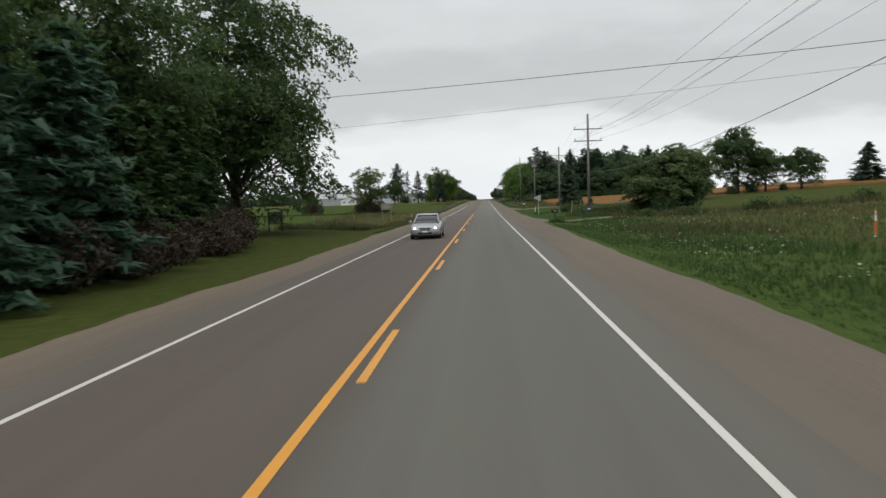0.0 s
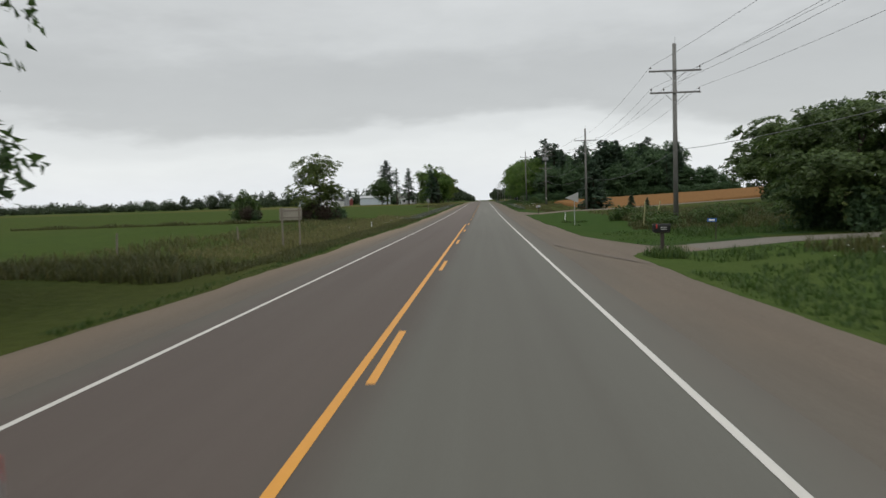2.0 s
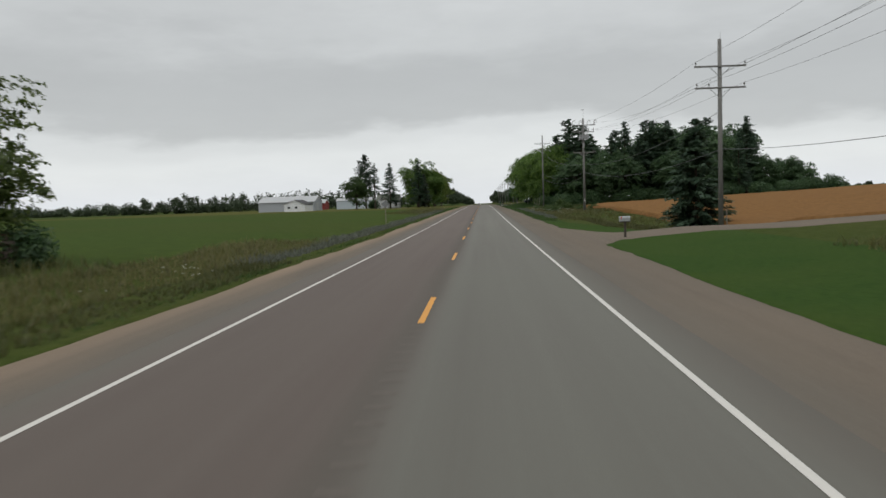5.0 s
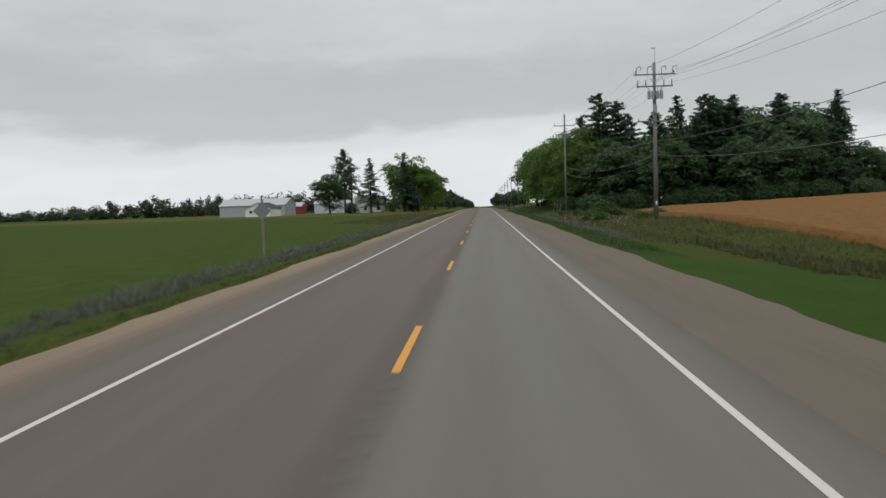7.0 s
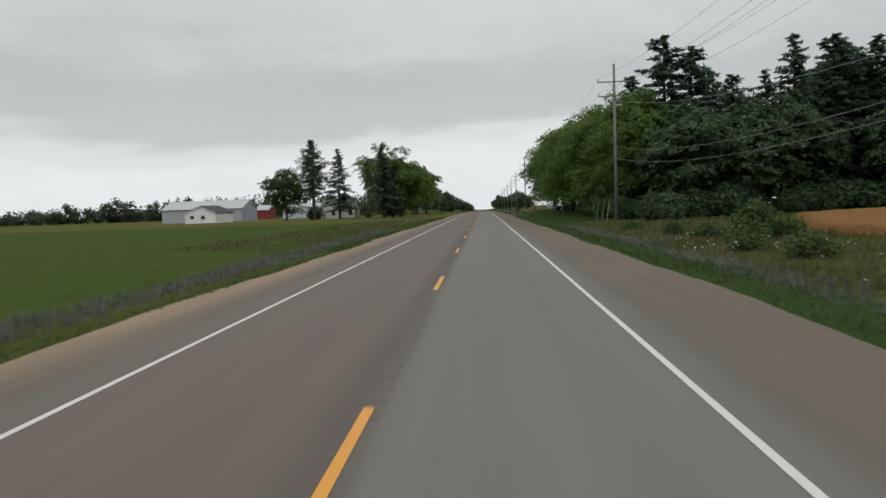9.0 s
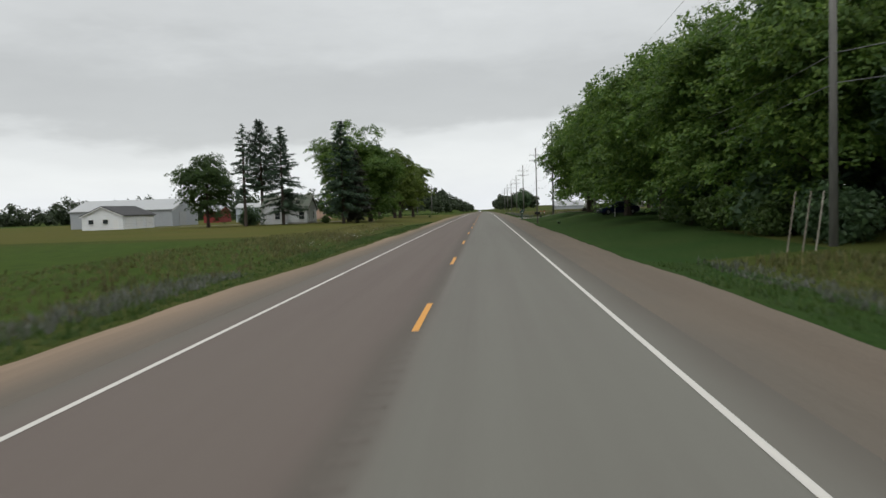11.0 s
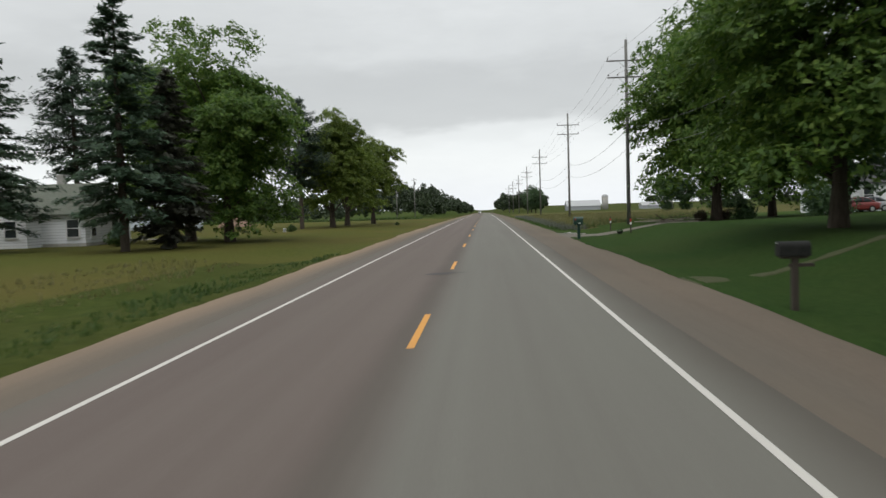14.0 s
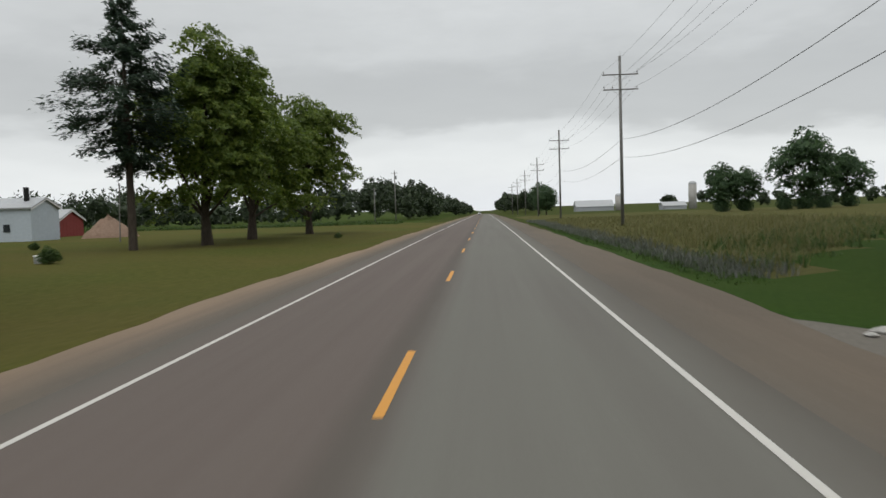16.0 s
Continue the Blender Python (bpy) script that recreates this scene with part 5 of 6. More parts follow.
# ---------------------------------------------------------------- grain field
def grain_field():
    rs = np.random.RandomState(9)
    xs = np.concatenate([[-0.2], np.arange(0, 40, 1.0), np.arange(40, 196, 4.0), [196.2]])
    ys = np.concatenate([[176.8], np.arange(177, 284, 1.5), [284.2]])
    X, Y = np.meshgrid(xs, ys, indexing="ij")
    # the near edge comes closer to the road, then draws back towards the wood
    X = X + np.interp(Y, [185, 205, 228, 262, 284], [24.5, 24.5, 20.5, 19.8, 27.0]) + 0.25 * np.sin(Y / 3.1) + 0.12 * np.sin(Y / 0.9)
    Z = land(X, Y) + 0.5 + rs.normal(0, 0.04, X.shape)
    Z[0], Z[-1], Z[:, 0], Z[:, -1] = Z[0] - 0.8, Z[-1] - 0.8, Z[:, 0] - 0.8, Z[:, -1] - 0.8
    i = np.arange(X.size).reshape(X.shape)
    F = np.stack([i[:-1, :-1], i[1:, :-1], i[1:, 1:], i[:-1, 1:]], -1).reshape(-1, 4)
    ob = big_mesh("grain_field", np.stack([X, Y, Z], -1).reshape(-1, 3), F, M["wheat"], smooth=True)
    return tagged(ob, "ripe orange-tan grain field", "crop field", kind="stuff")


grain_field()

# ---------------------------------------------------------------- drives
drive("driveway_1", [(6.6, 86.0), (9.5, 82.2), (12.2, 81.7)], [14, 2.4, 1.9], "brown gravel apron off the shoulder", "gravel")
drive("driveway_5", [(10.2, 81.9), (13.0, 81.9), (24, 83)], [2.2, 1.7, 1.3], "pale gravel driveway strip", "drive", 0.06)
drive("driveway_2", [(6.6, 168.0), (11.0, 168.0), (70, 172)], [17, 3.8, 3.2], "wide gravel farm entrance", "gravel")
drive("driveway_3", [(6.4, 408.5), (10.0, 408.5), (18.0, 410.0)], [7, 1.9, 1.4], "narrow pale gravel driveway beside the green mailbox")
drive("driveway_4", [(6.8, 371.0), (11, 373.0), (40, 388)], [1.5, 0.3, 0.25], "faint worn path under the shade trees", "path", 0.025)
drive("driveway_6", [(-26, 421.0), (-64, 422.0)], [2.0, 2.2], "pale gravel yard lane by the garage")

# ---------------------------------------------------------------- vehicles
def loft(stations, sides):
    """Skin over rounded-box sections: rows of (y, half width, z low, z high, roundness)."""
    bm = bmesh.new()
    rings = []
    for y, w, z0, z1, rr in stations:
        ring = []
        cz, hz = (z0 + z1) / 2, (z1 - z0) / 2
        for i in range(sides):
            a = 2 * math.pi * (i + 0.5) / sides
            c, s = math.cos(a), math.sin(a)
            ring.append(bm.verts.new((w * math.copysign(abs(c) ** rr, c), y, cz + hz * math.copysign(abs(s) ** rr, s))))
        rings.append(ring)
    for r0, r1 in zip(rings, rings[1:]):
        for i in range(sides):
            j = (i + 1) % sides
            bm.faces.new((r0[i], r0[j], r1[j], r1[i]))
    bm.faces.new(rings[0])
    bm.faces.new(list(reversed(rings[-1])))
    return bm


def sedan(paint, label, x, y, turn, lit=False):
    """A four-door car, nose towards -y."""
    ob = thing("car", x, y, label, "car", "cars", turn, z=float(max(at_ground(x, y), grade(y) - 0.02 * abs(x) if abs(x) < 4.5 else -99)))
    body = loft([(-2.28, 0.70, 0.34, 0.62, 0.5), (-2.22, 0.80, 0.24, 0.70, 0.45), (-2.0, 0.86, 0.20, 0.76, 0.42), (-1.4, 0.885, 0.19, 0.86, 0.40), (-0.8, 0.89, 0.19, 0.95, 0.40),
                 (0.4, 0.89, 0.19, 0.98, 0.40), (1.5, 0.885, 0.19, 1.00, 0.40), (2.0, 0.86, 0.22, 0.97, 0.42), (2.22, 0.78, 0.30, 0.92, 0.45), (2.28, 0.70, 0.40, 0.80, 0.5)], 28)
    bd = part("body", body, M[paint], ob, smooth=True)
    cabin = loft([(-0.95, 0.74, 0.86, 0.95, 0.5), (-0.45, 0.70, 0.86, 1.24, 0.42), (-0.1, 0.66, 0.86, 1.39, 0.40), (0.5, 0.65, 0.86, 1.42, 0.38), (1.05, 0.65, 0.86, 1.36, 0.40), (1.5, 0.68, 0.88, 1.16, 0.45), (1.75, 0.70, 0.90, 1.0, 0.5)], 28)
    part("cabin_glass", cabin, M["glass"], ob, smooth=True)
    roof = loft([(-0.18, 0.56, 1.36, 1.405, 0.5), (0.1, 0.62, 1.375, 1.44, 0.5), (0.6, 0.62, 1.385, 1.45, 0.5), (1.05, 0.60, 1.34, 1.40, 0.5)], 16)
    part("roof", roof, M[paint], ob, smooth=True)
    for s in (-1, 1):
        for a, b in (((s * 0.745, -0.92, 0.95), (s * 0.60, -0.14, 1.385)), ((s * 0.70, 0.52, 0.98), (s * 0.625, 0.50, 1.40)), ((s * 0.715, 1.70, 1.0), (s * 0.60, 1.02, 1.36))):
            part("pillar", rodded(a, b, 0.045, 0.04, 6), M[paint], ob)
        mirror = bmesh.new()
        box(mirror, (s * 0.97, -0.62, 1.0), (0.20, 0.12, 0.14), 0.03)
        part("side_mirror", mirror, M[paint], ob)
        housing = loft([(-2.24, 0.15, -0.07, 0.07, 0.6), (-2.10, 0.21, -0.085, 0.10, 0.6)], 14)
        bmesh.ops.translate(housing, verts=housing.verts, vec=(s * 0.60, 0, 0.635))
        housing = part("headlight", housing, M["galv"], ob)
        lens = rodded((s * 0.60, -2.20, 0.635), (s * 0.60, -2.262, 0.63), 0.085, 0.075, 14)
        part("lens", lens, M["headlight"] if lit else M["glass"], housing)
        part("fog_lamp", boxed((s * 0.62, -2.245, 0.40), (0.20, 0.05, 0.09), 0.015), M["black"], ob)
        tail = boxed((s * 0.62, 2.235, 0.80), (0.28, 0.06, 0.16), 0.02)
        part("tail_light", tail, M["red_paint"], ob)
        for wy in (-1.38, 1.32):
            tyre = bmesh.new()
            rod(tyre, (s * 0.70, wy, 0.315), (s * 0.90, wy, 0.315), 0.315, None, 22)
            wh = part("wheel", tyre, M["tyre"], ob)
            rim = bmesh.new()
            rod(rim, (s * 0.86, wy, 0.315), (s * 0.912, wy, 0.315), 0.205, 0.19, 16)
            part("rim", rim, M["galv"], wh)
    grille = part("grille", prism(bmesh.new(), [(-0.36, 0.70), (0.36, 0.70), (0.24, 0.53), (-0.24, 0.53)], 0.05, Matrix.Translation((0, -2.275, 0))), M["black"], ob)
    for z, w in ((0.685, 0.68), (0.635, 0.58), (0.585, 0.50)):
        part("slat", boxed((0, -2.305, z), (w, 0.015, 0.018), 0.003), M["galv"], grille)
    part("air_intake", boxed((0, -2.275, 0.385), (0.80, 0.05, 0.09), 0.02), M["black"], ob)
    part("front_lip", boxed((0, -2.17, 0.235), (1.45, 0.12, 0.07), 0.02), M["black"], ob)
    part("number_plate", boxed((0, -2.305, 0.475), (0.31, 0.012, 0.10), 0.004), M["trim_white"], ob)
    part("sill", boxed((0, 0, 0.19), (1.66, 3.9, 0.06), 0.01), M["black"], ob)
    return ob


sedan("car_silver", "silver four-door car with lit headlights on the road", -1.95, 47.4, 0, True)
sedan("car_silver", "distant oncoming car with lit headlights", -1.9, 830.0, 0, True)
sedan("car_blue", "dark blue car parked in the shade under the trees", 16.2, 358.8, -82)
sedan("car_red", "red car parked by the white house", 36.0, 424.0, -80)
sedan("car_silver", "silver car parked by the white house", 38.4, 426.6, -80)

# ---------------------------------------------------------------- roadside things
def pennant_sign():
    ob = thing("traffic_sign", 9.4, 115.2, "grey back of a pennant traffic sign on a steel post", "traffic sign", "traffic signs", turn=12)
    bm = bmesh.new()
    prism(bm, [(-0.86, 2.46), (0.36, 2.0), (0.36, 2.92)], 0.006)
    part("panel", bm, M["sign_back"], ob)
    part("post", boxed((0.0, 0.03, 1.3), (0.055, 0.035, 3.0), 0.004), M["galv"], ob)
    for z in (2.25, 2.6):
        part("bolt", rodded((0, -0.02, z), (0, 0.05, z), 0.014, None, 6), M["galv"], ob)
    return ob


def diamond_sign():
    ob = thing("traffic_sign", -9.85, 205.6, "grey back of a diamond traffic sign on a post", "traffic sign", "traffic signs")
    part("panel", prism(bmesh.new(), [(-0.46, 2.4), (0, 1.94), (0.46, 2.4), (0, 2.86)], 0.006), M["sign_back_dark"], ob)
    part("post", boxed((0, 0.05, 1.4), (0.09, 0.09, 3.2), 0.006), M["post_wood"], ob)
    return ob


def wide_sign():
    ob = thing("road_sign", -9.9, 91.2, "pale weathered back of a wide sign on two posts", "road sign", "traffic signs", turn=4)
    part("panel", boxed((0, 0, 2.05), (1.30, 0.03, 0.70), 0.006), M["sign_brown"], ob)
    for s in (-0.50, 0.50):
        part("post", boxed((s, -0.06, 1.1), (0.09, 0.09, 2.7), 0.008), M["post_wood"], ob)
    for z in (1.85, 2.25):
        part("rail", boxed((0, -0.025, z), (1.24, 0.02, 0.06), 0.003), M["post_wood"], ob)
    return ob


def board_sign():
    ob = thing("yard_sign", -16.7, 67.4, "dark framed wooden sign with a small roof on two posts", "yard sign", turn=-8)
    part("panel", boxed((0, 0, 1.15), (1.1, 0.05, 0.8), 0.01), M["sign_grey"], ob, "weathered grey panel")
    for s in (-0.62, 0.62):
        part("post", boxed((s, 0, 0.85), (0.11, 0.11, 2.0), 0.01), M["dark_wood"], ob)
    part("top_rail", boxed((0, 0, 1.62), (1.2, 0.09, 0.09), 0.01), M["dark_wood"], ob)
    part("bottom_rail", boxed((0, 0, 0.66), (1.2, 0.09, 0.09), 0.01), M["dark_wood"], ob)
    part("roof", prism(bmesh.new(), [(-0.9, 1.80), (0, 1.98), (0.9, 1.80), (0.9, 1.86), (0, 2.05), (-0.9, 1.86)], 0.4), M["dark_wood"], ob)
    for k, (w, z) in enumerate(((0.7, 1.32), (0.8, 1.15), (0.5, 0.98))):
        part("lettering_bar", boxed((0, -0.03, z), (w, 0.008, 0.07)), M["dark_wood"], ob)
    return ob


pennant_sign()
diamond_sign()
wide_sign()
board_sign()


def delineator(x, y, h, tilt, label, tip=None):
    ob = thing("marker_post", x, y, label, "marker post", "marker posts")
    ob.matrix_basis = pose(x, y, at_ground(x, y), 0, tilt, 0)
    part("post", boxed((0, 0, h / 2 - 0.1), (0.075, 0.03, h + 0.2), 0.006), M["trim_white"], ob)
    part("reflector", boxed((0, -0.02, h - 0.12), (0.07, 0.012, 0.12), 0.003), M[tip or "galv"], ob)
    return ob


delineator(9.4, 123.8, 1.05, 5, "white plastic marker post leaning beside the shoulder")
delineator(-10.3, 127.0, 0.55, 0, "short white marker post in the verge")
post = delineator(18.4, 34.8, 1.15, 0, "white and orange marker post in the tall grass", "orange_paint")
part("sleeve", boxed((0, 0, 0.42), (0.11, 0.045, 0.62), 0.006), M["orange_paint"], post)
delineator(14.6, 351.2, 1.2, 0, "white marker post on the lawn")


def mailbox(x, y, paint, label, tall=1.05, flag=True, turn=-90, post="dark_wood", k=1.45, thick=0.13, long=0.62):
    """A rounded mailbox on a post; its door faces the road."""
    ob = thing("mailbox", x, y, label, "mailbox", "mailboxes", turn)
    prof = [(-0.09, 0), (0.09, 0), (0.09, 0.12)] + [(0.09 * math.cos(a), 0.12 + 0.09 * math.sin(a)) for a in np.linspace(0.3, math.pi - 0.3, 9)] + [(-0.09, 0.12)]
    shell = prism(bmesh.new(), [(px * k, tall + pz * k) for px, pz in prof], long)
    shell_ob = part("box", shell, M[paint], ob)
    part("door", prism(bmesh.new(), [(px * k * 1.03, tall + pz * k * 1.02 - 0.004) for px, pz in prof], 0.02, Matrix.Translation((0, -long / 2 - 0.01, 0))), M[paint], ob)
    part("latch", boxed((0, -long / 2 - 0.03, tall + 0.27 * k / 1.45), (0.03, 0.03, 0.03), 0.004), M["galv"], ob)
    if flag:
        part("flag", boxed((0.09 * k + 0.01, -0.36 * long, tall + 0.15 * k), (0.012, 0.05, 0.16), 0.002), M["red_paint"], ob)
    part("post", boxed((0, 0.02, tall / 2 - 0.12), (thick, thick, tall + 0.2), 0.01), M[post], ob)
    part("support", boxed((0, 0, tall - 0.03), (0.2, 0.55, 0.05), 0.006), M[post], ob)
    return ob


mb = mailbox(8.3, 76.6, "black", "black mailbox on a wooden post among weeds", 1.0, turn=-90)
for z in (1.09, 1.16):
    part("lettering_bar", boxed((0.136, 0.05, z), (0.006, 0.24, 0.035)), M["sign_back"], mb)
mailbox(9.7, 165.0, "transformer", "grey mailbox on a post by the farm entrance", 1.0, turn=-90)
mb = mailbox(7.6, 364.5, "black", "dark mailbox on a post with a bracket", 1.15, False, turn=-90)
part("bracket", boxed((0, 0.16, 0.95), (0.07, 0.5, 0.07), 0.006), M["dark_wood"], mb)
mb = mailbox(7.5, 401.4, "mail_green", "green mailbox with a red flag on a green post", 1.0, turn=-90, post="mail_green", k=2.4, thick=0.2, long=0.62)
part("lettering_bar", boxed((0.222, 0.05, 1.08), (0.006, 0.20, 0.04)), M["trim_white"], mb)


def blue_marker():
    ob = thing("address_sign", 12.8, 85.6, "small blue address sign on a thin post", "address sign")
    part("panel", boxed((0, 0, 1.0), (0.46, 0.01, 0.17), 0.003), M["blue_sign"], ob)
    part("lettering_bar", boxed((0, -0.008, 1.0), (0.30, 0.006, 0.08)), M["trim_white"], ob)
    part("post", boxed((0.2, 0.03, 0.45), (0.05, 0.03, 1.25), 0.003), M["dark_wood"], ob)


blue_marker()


def leaning_post(x, y, h, tilt):
    ob = tagged(part("fence_post", rodded((0, 0, -0.2), (0, 0, h), 0.055, 0.05, 8), M["post_wood"]), "weathered leaning wooden post in the grass", "fence post", "fence posts")
    ob.matrix_basis = pose(x, y, at_ground(x, y), 0, tilt, 0)


for x, y, h, tilt in ((-17.0, 84.0, 1.1, 3), (-14.6, 96.0, 1.0, -4), (23.6, 190.5, 1.9, -2)):
    leaning_post(x, y, h, tilt)


for x, y, tilt in ((12.7, 102.0, 5), (13.6, 102.5, 13)):
    ob = tagged(part("guy_guard", rodded((0, 0, -0.2), (0, 0, 1.9), 0.04, 0.04, 8), M["guy_yellow"]), "faded yellow guard on a guy cable by the pole", "guy guard", "guy guards")
    ob.matrix_basis = pose(x, y, at_ground(x, y), 0, tilt, 0)


def drive_stake(x, y, h):
    ob = thing("drive_stake", x, y, "dark wooden stake with a red top beside the driveway", "marker stake", "drive stakes")
    part("post", rodded((0, 0, -0.2), (0, 0, h), 0.05, 0.045, 8), M["dark_wood"], ob)
    part("red_band", rodded((0, 0, h - 0.35), (0, 0, h - 0.15), 0.054, None, 8), M["red_paint"], ob)
    part("white_band", rodded((0, 0, h - 0.55), (0, 0, h - 0.37), 0.054, None, 8), M["trim_white"], ob)


drive_stake(11.5, 413.0, 1.15)
drive_stake(11.4, 403.5, 1.15)


def planter(x, y, s):
    """A low black tub with a little plant in it."""
    ob = thing("planter", x, y, "low black planter tub on the lawn", "planter", "planters")
    part("tub", rodded((0, 0, -0.03), (0, 0, 0.22 * s), 0.20 * s, 0.27 * s, 14), M["black"], ob)
    part("rim", rodded((0, 0, 0.20 * s), (0, 0, 0.25 * s), 0.29 * s, None, 14), M["black"], ob)
    rs = np.random.RandomState(int(y))
    P = ball(rs, 90) * [0.24 * s, 0.24 * s, 0.12 * s] + [0, 0, 0.30 * s]
    big_mesh("plant", *cards(rs, P, 0.07, ball(rs, 90), 0.5), M["leaf_wood"], ob)


planter(10.9, 405.0, 0.75)
planter(9.9, 362.0, 0.65)


def lumber_pile(x, y):
    """Boards and branches thrown together."""
    ob = thing("lumber_pile", x, y, "untidy pile of pale boards and branches on the lawn", "lumber pile")
    rs = np.random.RandomState(14)
    for i in range(14):
        m = pose(rs.normal(0, 0.9), rs.normal(0, 0.5), 0.08 + 0.05 * (i % 6), rs.normal(0, 3), rs.normal(0, 4), rs.normal(0, 22))
        bm = box(bmesh.new(), (0, 0, 0), (rs.uniform(2.0, 3.8), rs.uniform(0.10, 0.25), 0.05), 0.006, m)
        part("board", bm, M["post_wood" if i % 3 else "sign_brown"], ob)
    for i in range(8):
        a = Vector((rs.normal(0, 1.2), rs.normal(0, 0.5), 0.25))
        b = a + Vector((rs.normal(0, 1.2), rs.normal(0, 0.4), rs.uniform(0.1, 0.6)))
        part("branch", rodded(a, b, 0.04, 0.015, 6), M["bark"], ob)


lumber_pile(17.6, 416.0)
again(brown_bush, 20.0, 417.0, 0.5, 40)
again(brown_bush, 22.0, 417.5, 0.5, 140)


def guy_guards(x, y):
    """Pale guards on the guy cables at a pole's foot."""
    ob = thing("guy_cable_set", x, y, "pale plastic guards on the guy cables of a pole", "guy cables")
    for dx in (-1.5, -1.0, -2.1):
        part("guard", rodded((dx, -0.4, -0.1), (dx + 0.42, -0.2, 2.3), 0.028, None, 8), M["sign_brown" if dx == -1.0 else "post_wood"], ob)


guy_guards(15.2, 302.0)


def west_pole(x, y, h, label):
    ob = thing("utility_pole", x, y, label, "utility pole", "utility poles")
    part("pole", rodded((0, 0, -0.3), (0, 0, h), 0.15, 0.10, 12), M["pole_wood"], ob, smooth=True)
    part("crossarm", boxed((0, -0.13, h - 0.5), (1.6, 0.09, 0.10), 0.01), M["pole_wood"], ob)
    part("transformer", rodded((0.3, -0.2, h - 1.9), (0.3, -0.2, h - 1.1), 0.2, None, 12), M["transformer"], ob)
    part("insulator", rodded((0, -0.02, h), (0, -0.02, h + 0.2), 0.04, 0.03, 8), M["porcelain"], ob)


west_pole(-19.0, 574.0, 11.5, "grey wooden pole beside the far lawn")
west_pole(-26.0, 590.0, 8.5, "short grey wooden pole near the far woods")
tagged(part("clothes_pole", rodded((-33.5, 470.0, at_ground(-33.5, 470.0) - 0.2), (-33.3, 470.0, at_ground(-33.5, 470.0) + 5.6), 0.07, 0.05, 8), M["pole_wood"]), "thin grey leaning pole on the lawn", "pole")

# road patches and rubble
patch("road_patch", -0.35, 373.2, 0.42, 0.42, M["tar"], "dark fresh patch on the centre joint", "road patch", seed=3)
patch("road_patch", 0.05, 373.5, 0.5, 0.10, M["tar"], "thin dark smear of patching tar", "road patch", 0.008, seed=5)


def mud_streak(pts, width):
    """A dark wet rut that wanders over the gravel."""
    rs = np.random.RandomState(15)
    V, F = [], []
    for a, b in zip(pts, pts[1:]):
        for t in np.linspace(0, 1, 14, endpoint=False):
            x, y = a[0] + (b[0] - a[0]) * t + rs.normal(0, 0.022), a[1] + (b[1] - a[1]) * t
            w = width * rs.uniform(0.12, 1.35)
            V += [(x - w, y, at_ground(x - w, y) + 0.047), (x, y, at_ground(x, y) + 0.05), (x + w, y, at_ground(x + w, y) + 0.047)]
    for i in range(len(V) // 3 - 1):
        F += [(3 * i, 3 * i + 1, 3 * i + 4, 3 * i + 3), (3 * i + 1, 3 * i + 2, 3 * i + 5, 3 * i + 4)]
    return tagged(big_mesh("mud_streak", V, F, M["mud"]), "dark wet rut in the gravel apron", "mud streak", kind="structure")


M["mud"] = two_scale("wet_brown_gravel", (0.070, 0.058, 0.046), (0.115, 0.096, 0.078), 9, 0.8, 0.8, 0.5, 0.01)
mud_streak([(4.75, 83.8), (5.0, 81.7), (5.7, 77.8), (6.5, 74.4), (7.0, 72.6)], 0.065)


def rubble(x, y, s, seed):
    rs = np.random.RandomState(seed)
    bm = bmesh.new()
    bmesh.ops.create_icosphere(bm, subdivisions=2, radius=s)
    for v in bm.verts:
        v.co = Vector((v.co.x * 1.4, v.co.y, v.co.z * 0.5)) * (1 + rs.normal(0, 0.09))
    ob = tagged(part("concrete_rubble", bm, M["concrete"]), "pale lump of broken concrete on the drive edge", "rubble", "rubble lumps")
    ob.matrix_basis = pose(x, y, at_ground(x, y) + 0.05 + s * 0.25, 0, 0, 40 * seed)


for i, (x, y, s) in enumerate(((7.9, 411.1, 0.15), (8.3, 410.7, 0.12), (8.7, 411.0, 0.13), (7.5, 410.7, 0.09), (9.0, 410.6, 0.10), (8.1, 411.0, 0.10), (8.5, 411.2, 0.08))):
    rubble(x, y, s, i)


def pedestal(x, y):
    ob = thing("utility_pedestal", x, y, "small pale utility pedestal on the lawn", "utility box")
    part("body", boxed((0, 0, 0.16), (0.30, 0.26, 0.42), 0.03), M["galv"], ob)
    part("lid", boxed((0, 0, 0.39), (0.34, 0.30, 0.06), 0.02), M["trim_white"], ob)


again(bush, -20.7, 435.6, 0.36, 0)
pedestal(-21.7, 436.2)
again(bush, -33.0, 455.0, 0.25, 90)
again(bush, -12.6, 470.0, 0.22, 30)
again(bush, -26.4, 405.0, 0.55, 200)
for x, y, s in ((16.2, 100.5, 0.28), (18.6, 101.0, 0.4), (20.2, 104.5, 0.33), (22.5, 103.0, 0.45), (24.0, 110.0, 0.4), (21.0, 116.0, 0.36), (17.4, 107.0, 0.3), (26.0, 106.0, 0.42), (25.0, 119.0, 0.38), (16.0, 104.0, 0.26), (-34.0, 96.0, 0.5), (-33.0, 88.0, 0.45), (22.0, 108.0, 0.4), (17.0, 97.5, 0.3), (19.5, 112.0, 0.35)):
    again(bush, x, y, s, 77 * s * 10)


